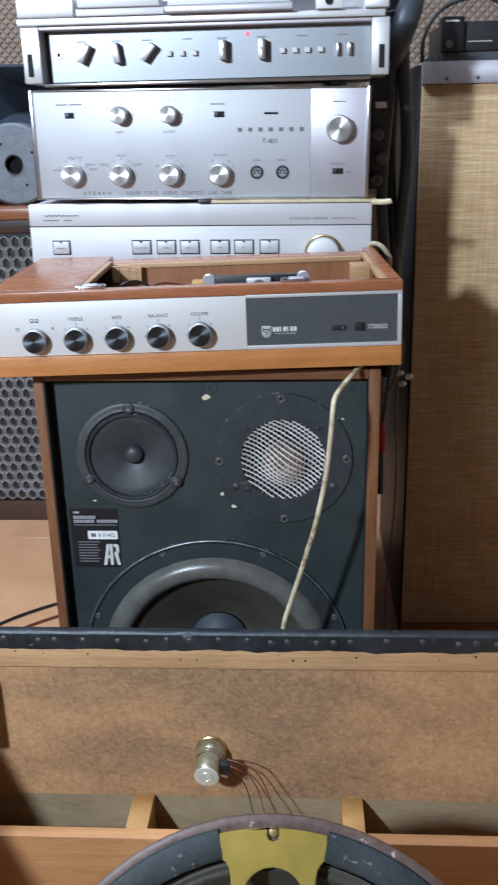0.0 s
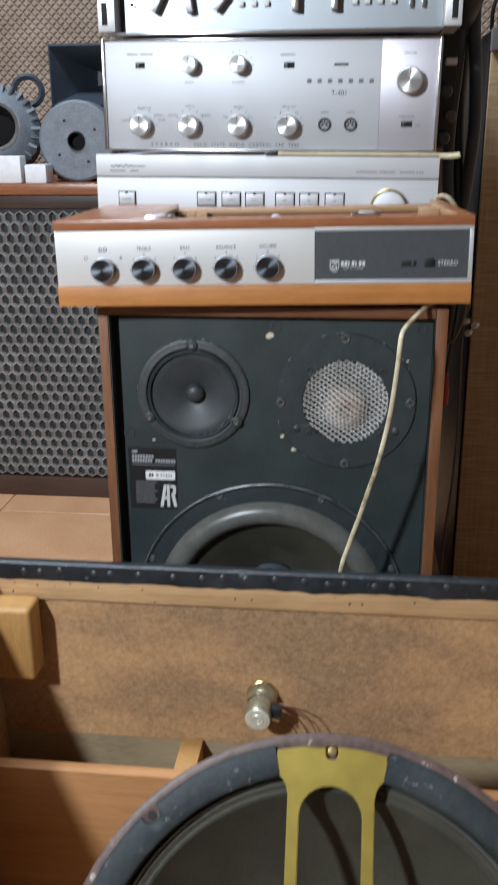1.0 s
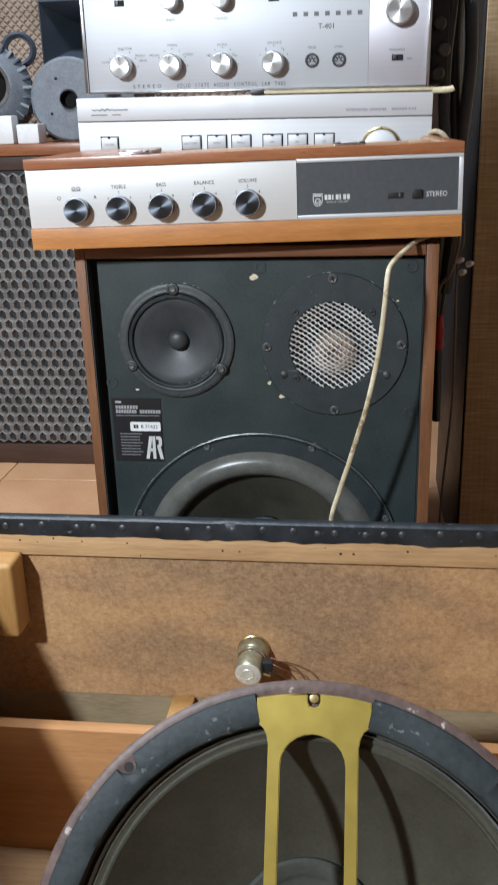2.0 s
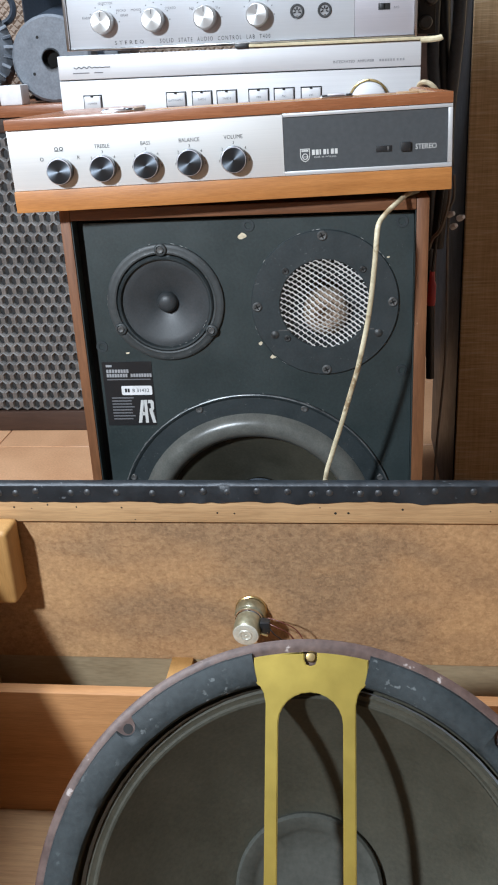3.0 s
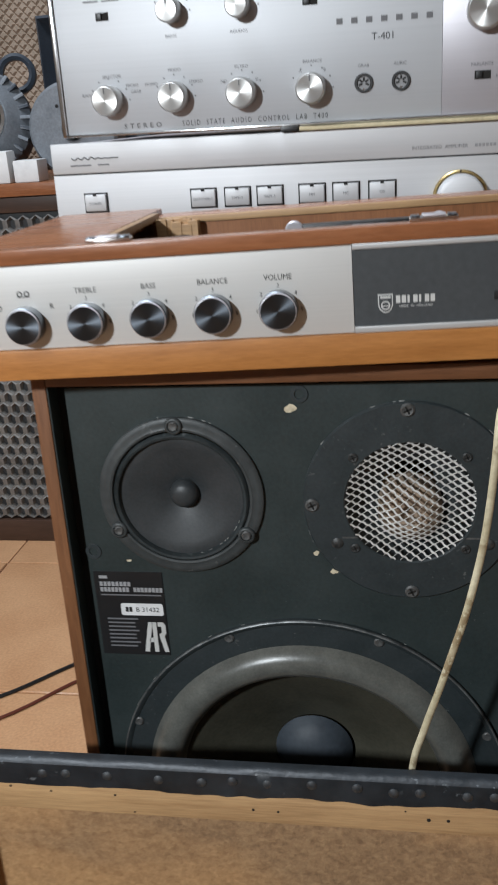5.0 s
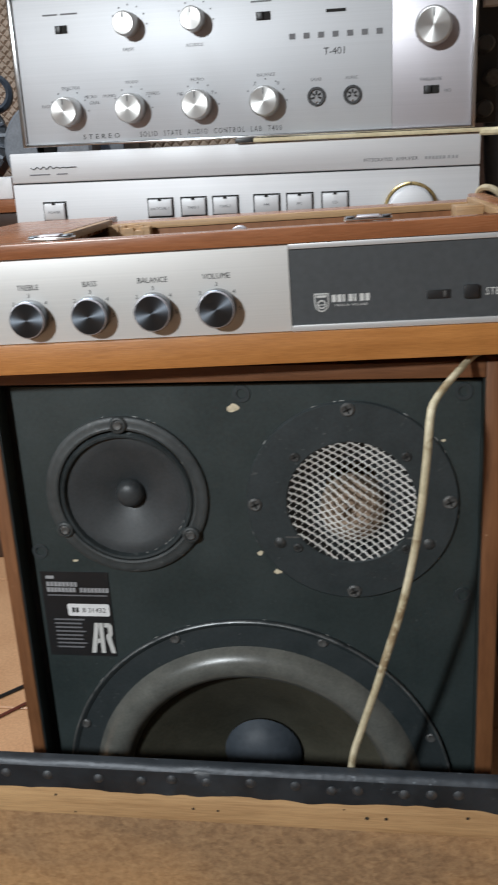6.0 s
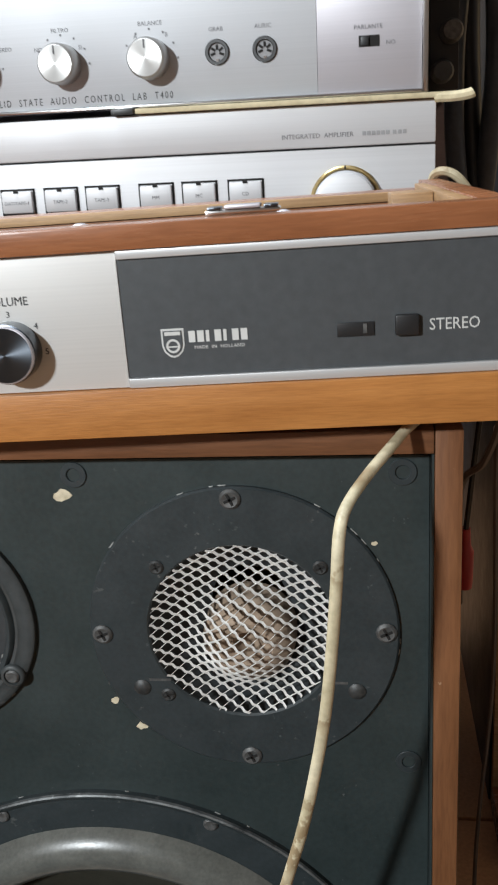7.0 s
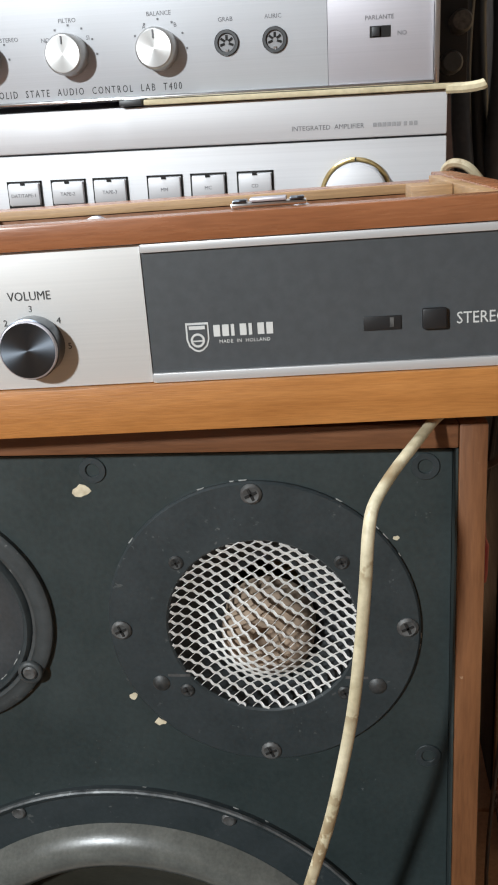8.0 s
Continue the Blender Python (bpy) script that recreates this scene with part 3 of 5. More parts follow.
def monogram(x, z, w, h):
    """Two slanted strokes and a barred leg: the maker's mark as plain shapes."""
    b = prism([(-w, -h), (-w * 0.62, -h), (-w * 0.22, h * 0.72), (-w * 0.22, h), (-w * 0.50, h)], 0.0002)
    b = prism([(-w * 0.54, -h * 0.34), (-w * 0.20, -h * 0.34), (-w * 0.20, -h * 0.05), (-w * 0.46, -h * 0.05)], 0.0002, bm=b)
    b = prism([(-w * 0.18, -h), (w * 0.16, -h), (w * 0.16, h), (-w * 0.18, h)], 0.0002, bm=b)
    b = prism([(w * 0.26, h), (w * 0.72, h), (w * 0.90, h * 0.82), (w * 0.90, h * 0.26), (w * 0.74, h * 0.06), (w, -h), (w * 0.64, -h), (w * 0.34, h * 0.02), (w * 0.34, h * 0.22), (w * 0.54, h * 0.30), (w * 0.54, h * 0.72), (w * 0.26, h * 0.72)], 0.0002, bm=b)
    b.transform(facing(x, LY, z))
    return b


part("monogram", monogram(-0.1908, 0.4245, 0.0090, 0.0122), WHITE_INK, lab)

# ---------------------------------------------------------------- cream cable over the loudspeaker
solid("cream_cable", tube([(0.0740, 0.866, 0.6289), (0.0690, 0.856, 0.6289), (0.0625, 0.8425, 0.6289), (0.0545, 0.826, 0.6255), (0.0452, 0.808, 0.6205), (0.0385, 0.794, 0.6150), (0.0362, 0.7862, 0.6080), (0.0348, 0.7835, 0.5900), (0.0325, 0.7825, 0.5650), (0.0295, 0.7820, 0.5400), (0.0250, 0.7820, 0.5150), (0.0195, 0.7820, 0.4900), (0.0125, 0.7822, 0.4650), (0.0055, 0.7825, 0.4400), (-0.0035, 0.7830, 0.4100), (-0.0105, 0.7830, 0.3810), (-0.0140, 0.7835, 0.3200), (-0.0150, 0.786, 0.2200), (-0.0050, 0.792, 0.0800), (0.02, 0.800, 0.004)], 0.0019, 10, 8, flat=1.15),
      CABLE, "grubby cream two-core cable hanging over the loudspeaker front", "cable", (0.02, 0.82, 0.0))


# ---------------------------------------------------------------- teak record-player amplifier on the loudspeaker
PM = pose(-0.0895, 0.8205, 0.6318, -0.5, -0.8, 2.3)
ph = thing("teak_amplifier", PM, "teak stereo amplifier plinth with its turntable deck removed", "amplifier")
PW, PD, PH = 0.1893, 0.232, 0.0778


part("bottom_rail", box(-PW, PW, 0.0, 0.020, 0, 0.0182, 0.0008), TEAK_FRONT, ph, "oiled teak lower front rail", local=True)
part("bottom_board", box(-PW + 0.012, PW - 0.012, 0.0205, PD - 0.012, 0.004, 0.010), CHIPBOARD, ph, local=True)
part("side_panel", box(-PW, -PW + 0.0115, 0.0205, PD, 0, 0.0688, 0.0006), TEAK, ph, local=True)
part("side_panel", box(PW - 0.0115, PW, 0.0205, PD, 0, 0.0688, 0.0006), TEAK, ph, local=True)
part("back_panel", box(-PW + 0.012, PW - 0.012, PD - 0.0115, PD, 0, 0.0688), TEAK, ph, local=True)
# the top with its square opening
part("top_rail", box(-PW, PW, 0.0, 0.0150, 0.0690, PH, 0.0008), TEAK, ph, "teak top front rail", local=True)
part("top_board", box(-PW, -0.1065, 0.0152, PD, 0.0690, PH, 0.0006), TEAK, ph, "teak top board beside the deck opening", local=True)
part("top_board", box(0.1775, PW, 0.0152, PD, 0.0690, PH, 0.0006), TEAK, ph, local=True)
part("rear_top_rail", box(-0.1063, 0.1773, 0.1930, PD, 0.0655, PH - 0.0040, 0.0006), TEAK, ph, "teak rear rail of the opening", local=True)
part("inner_back", box(-0.1060, 0.1770, 0.1872, 0.1926, 0.0110, 0.0688), TEAK_UP, ph, "reddish inner board behind the opening", local=True)
for x0, x1, y0, y1, z1 in ((-0.1063, -0.1005, 0.0154, 0.1925, PH - 0.0004), (-0.1003, 0.1715, 0.1868, 0.1928, PH - 0.0037), (0.1717, 0.1773, 0.0154, 0.1925, PH - 0.0004)):
    part("ply_edge", box(x0, x1, y0, y1, z1 - 0.0048, z1, 0.0004), PLY, ph, "raw plywood edge of the opening", local=True)
part("corner_block", box(0.1530, 0.1714, 0.1000, 0.1260, 0.058, PH - 0.0008, 0.0008), PLY, ph, local=True)
random.seed(33)
splinters = None
for i in range(16):
    x, y = -0.0990 + 0.030 * random.random(), 0.1750 + 0.010 * random.random()
    splinters = box(x - 0.004, x + 0.004, y - 0.002, y + 0.0015, 0.056, 0.0672 + 0.0070 * random.random(), 0.0004, 1, splinters)
part("torn_edge", splinters, PLY, ph, "splintered plywood corner of the opening", local=True)
for x in (-0.0925, 0.0945):
    clip = part("deck_clip", box(x - 0.0135, x + 0.0135, 0.0110, 0.0200, PH + 0.0003, PH + 0.0020, 0.0007), CHROME, ph, "chromed deck spring clip", local=True)
    part("clip_tongue", box(x - 0.0065, x + 0.0065, 0.0095, 0.0190, PH + 0.0022, PH + 0.0036, 0.0006), SILVER_DULL, clip, local=True)
    for dx in (-0.0102, 0.0102):
        part("clip_bend", box(x + dx - 0.0026, x + dx + 0.0026, 0.0100, 0.0185, PH + 0.0021, PH + 0.0032, 0.0006), KNOB_DARK, clip, local=True)
# inside: parts seen through the opening; the near-black chassis block paints its shaded depth
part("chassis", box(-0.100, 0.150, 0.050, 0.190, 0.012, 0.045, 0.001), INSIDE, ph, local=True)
part("chassis_bar", box(0.013, 0.103, 0.100, 0.112, 0.056, 0.0705, 0.001), BLACK, ph, local=True)
for x in (0.0100, 0.1045):
    part("capacitor", lathe([(0, 0.0060), (0.0055, 0.0060), (0.0062, 0.0052), (0.0062, 0), (0, 0)], pose(x, 0.104, 0.0675, 90), 18), SILVER_DULL, ph, "pale round capacitor end", local=True)
part("motor_bracket", box(0.048, 0.072, 0.092, 0.0995, 0.055, 0.0690, 0.001), SILVER_DULL, ph, local=True)
part("motor_boss", lathe([(0, 0.003), (0.005, 0.003), (0.006, 0.001), (0.006, 0)], facing(0.060, 0.0918, 0.062), 20), SCREW, ph, local=True)
part("wood_spacer", box(-0.008, 0.008, 0.105, 0.125, 0.052, 0.0650, 0.001), PINE_BLOCK, ph, local=True)
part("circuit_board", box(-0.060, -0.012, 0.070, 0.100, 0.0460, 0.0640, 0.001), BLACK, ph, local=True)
part("loose_wire", tube([(-0.09, 0.12, 0.05), (-0.08, 0.11, 0.064), (-0.065, 0.12, 0.066), (-0.05, 0.13, 0.056)], 0.0012), CABLE_BLACK, ph, local=True)
part("loose_wire", tube([(-0.06, 0.12, 0.05), (-0.05, 0.10, 0.062), (-0.035, 0.12, 0.063), (0.0, 0.13, 0.055)], 0.0011), CABLE_RED, ph, local=True)
# front panel
part("front_panel", box(-PW, 0.0485, 0.0030, 0.012, 0.0185, 0.0687, 0.0004), PANEL, ph, "brushed aluminium control panel", local=True)
part("panel_trim", box(0.0488, PW, 0.0016, 0.012, 0.0185, 0.0219, 0.0003), SILVER, ph, local=True)
part("panel_trim", box(0.0488, PW, 0.0016, 0.012, 0.0657, 0.0687, 0.0003), SILVER, ph, local=True)
part("panel_trim", box(PW - 0.0036, PW, 0.0016, 0.012, 0.0221, 0.0655, 0.0003), SILVER, ph, local=True)
part("dark_panel", box(0.0488, PW - 0.0038, 0.0032, 0.012, 0.0221, 0.0655), GREY_PANEL, ph, "dark grey name panel", local=True)


for i, words in enumerate(("", "TREBLE", "BASS", "BALANCE", "VOLUME")):
    kx, kz = -0.1452 + 0.0378 * i, 0.0336 + 0.0003 * i
    k = part("knob", lathe([(0.0107, 0.0), (0.0107, 0.0088), (0.0105, 0.0095), (0.0101, 0.0097)], facing(kx, 0.003, kz), 44), SILVER_DULL, ph, "dark turned metal knob with a bright rim", local=True)
    part("knob_face", lathe([(0.0102, 0.0090), (0.0100, 0.0096), (0.0060, 0.0096), (0.0030, 0.0096), (0, 0.0096)], facing(kx, 0.003, kz), 44), KNOB_DARK, k, local=True)
    part("knob_body", lathe([(0.0111, 0.0), (0.0111, 0.0078), (0.0106, 0.0084)], facing(kx, 0.003, kz), 44), KNOB_DARK, k, local=True)
    if words:
        lettering(ph, words, kx + 0.0002, 0.0029, kz + 0.0182, 0.0046, INK, local=True, stretch=0.9)
        for txt, a in (("2", 140), ("3", 90), ("4", 40), ("1", 185), ("5", -5)):
            lettering(ph, txt, kx + 0.0130 * math.cos(radians(a)), 0.0029, kz + 0.0003 + 0.0132 * math.sin(radians(a)), 0.0033, INK, local=True)
    else:
        for dx in (-0.0022, 0.0022):
            part("tape_symbol", ring_plate(0.0011, 0.0017, 0.0002, facing(kx + dx, 0.0029, 0.0518), 16, 0.00005), INK, ph, local=True)
        bars(ph, [(kx - 0.004, kx + 0.004)], 0.0029, 0.0498, 0.0502, INK, True)
        lettering(ph, "R", kx + 0.0165, 0.0029, 0.0440, 0.0044, INK, local=True)
        part("mono_symbol", ring_plate(0.0011, 0.0016, 0.0002, facing(kx - 0.0160, 0.0029, 0.0440), 16, 0.00005), INK, ph, local=True)
# maker's name as plain blocks, with the crest
bars(ph, [(0.0723 + 0.0032 * i, 0.0723 + 0.0032 * i + (0.0024 if i not in (2, 4) else 0.0012)) for i in range(7)], 0.0031, 0.0343, 0.0385, WHITE_INK, True)
lettering(ph, "MADE  IN  HOLLAND", 0.0834, 0.0031, 0.0324, 0.0018, WHITE_INK, local=True, spacing=1.1)
crest = [(-0.0042, 0.0052), (0.0042, 0.0052), (0.0042, -0.001), (0.0034, -0.0035), (0.0015, -0.0052), (0, -0.0056), (-0.0015, -0.0052), (-0.0034, -0.0035), (-0.0042, -0.001)]
cr = part("crest", prism(crest, 0.0002, facing(0.0664, 0.0031, 0.0345)), WHITE_INK, ph, local=True)
part("crest_field", prism([(x * 0.84, y * 0.86) for x, y in crest], 0.0002, facing(0.0664, 0.0028, 0.0345)), GREY_PANEL, cr, local=True)
part("crest_disc", ring_plate(0.0018, 0.0026, 0.0002, facing(0.0664, 0.0026, 0.0333), 20, 0.00005), WHITE_INK, cr, local=True)
bars(cr, [(0.0635, 0.0693)], 0.0026, 0.0373, 0.0386, WHITE_INK, True)
bars(cr, [(0.0645, 0.0683)], 0.0026, 0.0328, 0.0333, WHITE_INK, True)
part("indicator_window", box(0.1262, 0.1395, 0.0026, 0.0034, 0.0333, 0.0383, 0.0002), BLACK, ph, local=True)
# The window's highlight, drawn as a thin grey strip.
part("indicator_glint", box(0.1355, 0.1369, 0.0022, 0.0027, 0.0343, 0.0377), SCREW, ph, local=True)
part("square_button", box(0.1468, 0.1552, 0.0006, 0.0034, 0.0330, 0.0404, 0.0008), BLACK, ph, "square black push button", local=True)
lettering(ph, "STEREO", 0.1588, 0.0031, 0.0362, 0.0060, WHITE_INK, "LEFT", local=True, stretch=0.86)


# ---------------------------------------------------------------- silver integrated amplifier behind it
def silver_amp():
    y = 1.1045
    lx = thing("silver_amplifier", Matrix.Translation((-0.11, 1.2995, 0.633)), "satin silver integrated amplifier with square source buttons", "amplifier")
    x0, x1 = -0.3170, 0.0895
    part("upper_panel", box(x0, x1, y, y + 0.012, 0.7322, 0.7575, 0.0014), LUX, lx)
    part("lower_panel", box(x0, x1, y + 0.0003, y + 0.012, 0.652, 0.7312, 0.0010), LUX, lx)
    part("seam", box(x0 + 0.001, x1 - 0.001, y + 0.004, y + 0.011, 0.7305, 0.7330), BLACK, lx)
    part("casing", box(x0 + 0.002, x1 - 0.002, y + 0.0125, y + 0.40, 0.646, 0.7562, 0.001), SILVER_DULL, lx)
    for fx in (x0 + 0.05, x1 - 0.05):
        for fy in (y + 0.05, y + 0.36):
            part("foot", lathe([(0.02, 0), (0.02, 0.013), (0, 0.013)], pose(fx, fy, 0.633), 24), BLACK, lx)
    def button(cx, w, words):
        b = part("source_button", box(cx - w / 2, cx + w / 2, y - 0.0035, y + 0.004, 0.7001, 0.7141, 0.0012), LUX, lx)
        f = None
        for q in ((cx - w / 2 - 0.0013, cx - w / 2 - 0.0002, 0.6986, 0.7156), (cx + w / 2 + 0.0002, cx + w / 2 + 0.0013, 0.6986, 0.7156)):
            f = box(q[0], q[1], y - 0.0004, y, q[2], q[3], bm=f)
        f = box(cx - w / 2 - 0.0013, cx + w / 2 + 0.0013, y - 0.0004, y, 0.7144, 0.7156, bm=f)
        f = box(cx - w / 2 - 0.0013, cx + w / 2 + 0.0013, y - 0.0004, y, 0.6986, 0.6998, bm=f)
        part("button_gap", f, INSIDE, b)
        if words:
            lettering(b, words, cx, y - 0.0036, 0.7066, 0.0032, GREY_INK)
            part("button_mark", box(cx - 0.0015, cx + 0.0015, y - 0.0042, y - 0.0036, 0.7130, 0.7146), INSIDE, b)
    button(-0.2800, 0.0190, "POWER")
    for cx, words in zip((-0.1831, -0.1533, -0.1251, -0.0890, -0.0604, -0.0302), ("DAT/TAPE-1", "TAPE-2", "TAPE-3", "MM", "MC", "CD")):
        button(cx, 0.0210, words)
    k = part("volume_knob", lathe([(0, 0.0205), (0.0160, 0.0215), (0.0185, 0.0205), (0.0195, 0.017), (0.0195, 0)], facing(0.0335, y, 0.6985), 56), LUX, lx, "large domed silver volume knob")
    part("knob_ring", ring_plate(0.0200, 0.0225, 0.004, facing(0.0335, y, 0.6985), 56, 0.001), BRASS, k, "thin brass knob surround")
    part("knob_pointer", box(0.0330, 0.0340, y - 0.0046, y - 0.0038, 0.7188, 0.7209), INSIDE, k)
    lettering(lx, "INTEGRATED  AMPLIFIER", 0.0165, y - 0.0002, 0.7395, 0.0040, GREY_INK, spacing=1.02)
    bars(lx, [(0.0445 + 0.0029 * i, 0.0445 + 0.0029 * i + 0.0022) for i in range(6)] + [(0.0632, 0.0652), (0.0665, 0.0685), (0.0695, 0.0715)], y - 0.0002, 0.7383, 0.7407, PALE_INK)
    # signature-like emblem as plain strokes
    stroke = [(-0.2985 + 0.0030 * i, y - 0.0004, 0.7444 + (0.0008, -0.0007, 0.0010, -0.0006, 0.0012, -0.0007, 0.0014, -0.0004, 0.0006, -0.0003, 0.0003, -0.0002, 0.0001, 0.0001, 0.0)[i]) for i in range(15)]
    part("emblem", tube(stroke, 0.00045, 6), INK, lx)
    bars(lx, [(-0.300, -0.281), (-0.275, -0.265)], y - 0.0002, 0.7385, 0.7396, GREY_INK)
    bars(lx, [(-0.2860, -0.2740)], y - 0.0002, 0.6905, 0.6920, GREY_INK)
    lx.matrix_basis = pose(-0.11, 1.2995, 0.633, 0, 0.58, 0)
    return lx


silver_amp()
solid("equipment_stand", box(-0.33, 0.10, 1.128, 1.55, 0, 0.631, 0.004), FRAME_DARK, "dark wooden stand under the silver amplifiers", "stand", (-0.11, 1.3, 0))

# strip of cream board under the next amplifier
strip = solid("cream_spacer_strip", box(-0.0965, 0.096, 1.099, 1.20, 0.7580, 0.7612, 0.0006), CREAM, "cream cardboard strip used as a spacer", "spacer", (-0.11, 1.15, 0.7580))
strip.matrix_basis = pose(-0.11, 1.15, 0.7580, 0, 0.6, 0)
solid("bent_cream_tab", tube([(0.090, 1.102, 0.7562), (0.102, 1.098, 0.7560), (0.1095, 1.096, 0.7568), (0.1115, 1.096, 0.7576)], 0.0032, 8), CREAM, "bent end of cream plastic strip", "spacer", (0.1, 1.098, 0.757))
solid("rubber_wedge", box(-0.112, -0.0975, 1.098, 1.12, 0.7580, 0.7616, 0.0006), BLACK, "small black rubber wedge under the amplifier", "wedge", (-0.106, 1.1, 0.7580))


# ---------------------------------------------------------------- brushed aluminium control amplifier
def control_amp():
    y = 1.110
    ho = thing("control_amplifier", Matrix.Translation((-0.11, 1.110, 0.8225)), "brushed aluminium stereo control amplifier with two rows of knobs", "amplifier")
    x0, x1, z0, z1 = -0.3050, 0.0862, 0.7620, 0.8838
    part("front_panel", box(x0 + 0.0035, 0.0193, y, y + 0.006, z0 + 0.002, z1 - 0.002, 0.0003), SILVER_HO, ho, "brushed aluminium front panel")
    part("side_field", box(0.0195, x1 - 0.0035, y - 0.0004, y + 0.006, z0 + 0.002, z1 - 0.002, 0.0003), SILVER_DULL, ho, "mauve-grey aluminium side field")
    part("casing", box(x0 + 0.001, x1 - 0.001, y + 0.0065, y + 0.22, z0, z1 - 0.001, 0.001), SILVER_DULL, ho)
    fr = None
    for q in ((x0, x0 + 0.0032, z0, z1), (x1 - 0.0032, x1, z0, z1), (x0 + 0.0034, x1 - 0.0034, z1 - 0.0017, z1), (x0 + 0.0034, x1 - 0.0034, z0, z0 + 0.0017)):
        fr = box(q[0], q[1], y - 0.004, y + 0.006, q[2], q[3], 0.0005, bm=fr)
    part("chrome_frame", fr, CHROME, ho)
    def knob(cx, cz, r, depth):
        k = part("knob", lathe([(r * 0.88, depth - 0.0002), (r * 0.96, depth - 0.0010), (r, depth - 0.0025), (r * 1.02, 0.002), (r * 0.98, 0)], facing(cx, y, cz), 44), KNOB, ho, "turned aluminium knob")
        part("knob_face", lathe([(0, depth), (r * 0.3, depth), (r * 0.6, depth), (r * 0.88, depth), (r * 0.88, depth - 0.001)], facing(cx, y, cz), 44), KNOB, k)
        part("pointer_line", box(cx - 0.0004, cx + 0.0004, y - depth - 0.0007, y - depth - 0.0002, cz + r * 0.45, cz + r * 0.85), GREY_INK, k)
    for i, cx in enumerate((-0.2596, -0.2017, -0.1433, -0.0853)):
        knob(cx, 0.7903, 0.0122, 0.016)
    knob(-0.1994, 0.8560, 0.0095, 0.018)
    knob(-0.1422, 0.8560, 0.0095, 0.018)
    knob(0.0517, 0.8391, 0.0145, 0.016)
    for cx, cz, w in ((-0.2596, 0.8560, 0.0110), (-0.0850, 0.8556, 0.0120), (0.0510, 0.7925, 0.0125)):
        f = y - (0.0004 if cx > 0.02 else 0)
        sw = part("slide_switch", box(cx - w / 2, cx + w / 2, f - 0.0004, f + 0.002, cz - 0.0032, cz + 0.0032), INSIDE, ho)
        part("slider", box(cx - w * 0.40, cx - w * 0.02, f - 0.0026, f, cz - 0.0026, cz + 0.0026, 0.0003), BLACK, sw)
    part("name_slot", box(-0.0336, -0.0176, y - 0.0004, y + 0.002, 0.8549, 0.8573), INSIDE, ho)
    for cx in (-0.0427, -0.0128):
        so = part("din_socket", ring_plate(0.0052, 0.0076, 0.0018, facing(cx, y, 0.7918), 32, 0.0004), BLACK, ho, "round black five-pin socket")
        part("socket_face", lathe([(0, 0.0003), (0.0053, 0.0003), (0.0053, 0)], facing(cx, y, 0.7918), 32), PALE_INK, so)
        for j in range(5):
            slot = box(0.0014, 0.0044, -0.0007, 0.0007, 0.0003, 0.0008)
            slot.transform(facing(cx, y, 0.7918) @ pose(0, 0, 0, 0, 0, -20 + 55 * j))
            part("socket_pin", slot, INSIDE, so)
        part("socket_key", box(cx - 0.0009, cx + 0.0009, y - 0.0016, y, 0.7855, 0.7880), CHROME, so)
    # maker's name as slab blocks
    for i in range(7):
        cx = -0.0615 + 0.0118 * i
        bars(ho, [(cx - 0.0026, cx + 0.0024)], y - 0.0001, 0.8365, 0.8409, GREY_INK)
    lettering(ho, "T-401", -0.0269, y - 0.0001, 0.8262, 0.0078, INK)
    lettering(ho, "STEREO", -0.2325, y - 0.0001, 0.7690, 0.0056, INK, spacing=1.7, width=0.0335)
    lettering(ho, "SOLID  STATE  AUDIO  CONTROL  LAB  T400", -0.1350, y - 0.0001, 0.7690, 0.0062, INK, spacing=1.42, width=0.1245)
    for words, cx, cz in (("SELECTOR", -0.2565, 0.8128), ("MODO", -0.2010, 0.8150), ("FILTRO", -0.1435, 0.8140), ("BALANCE", -0.0845, 0.8145), ("GRAB", -0.0430, 0.8052), ("AURIC", -0.0135, 0.8052), ("PARLANTE", 0.0505, 0.8005), ("AGUDOS", -0.1440, 0.8390), ("BAJOS", -0.2015, 0.8390), ("NO", 0.0640, 0.7912), ("SI", -0.1310, 0.8035), ("NO", -0.1590, 0.8035), ("STEREO", -0.1830, 0.8050), ("MONO", -0.2220, 0.8050), ("MICRO", -0.2390, 0.8050), ("A", -0.0945, 0.8075), ("B", -0.0745, 0.8075), ("RADIO", -0.2790, 0.7990), ("GRAB", -0.2360, 0.8000)):
        lettering(ho, words, cx, y - (0.0006 if cx > 0.02 else 0.0001), cz - (0.0034 if cz < 0.82 and cx < -0.05 else 0.0015 if cz > 0.83 else 0.0), 0.0036, GREY_INK)
    bars(ho, [(-0.275, -0.262), (-0.259, -0.244)], y - 0.0001, 0.8672, 0.8684, GREY_INK)
    bars(ho, [(-0.095, -0.078)], y - 0.0001, 0.8660, 0.8672, GREY_INK)
    bars(ho, [(0.044, 0.058)], y - 0.0005, 0.8672, 0.8682, GREY_INK)
    for cx, cz, r in ((-0.1994, 0.856, 0.0155), (-0.1422, 0.856, 0.0155), (-0.2596, 0.7903, 0.0175), (-0.2017, 0.7903, 0.0175), (-0.1433, 0.7903, 0.0175), (-0.0853, 0.7903, 0.0175)):
        for a in (150, 120, 90, 60, 30, 0):
            ax, az = cx + r * math.cos(radians(a)), cz + r * math.sin(radians(a))
            part("scale_dot", box(ax - 0.0006, ax + 0.0006, y - 0.0003, y - 0.0001, az - 0.0006, az + 0.0006), GREY_INK, ho)
    ho.matrix_basis = pose(-0.11, 1.1110, 0.8225, 0.7, 0.65, -1.8)
    return ho


control_amp()


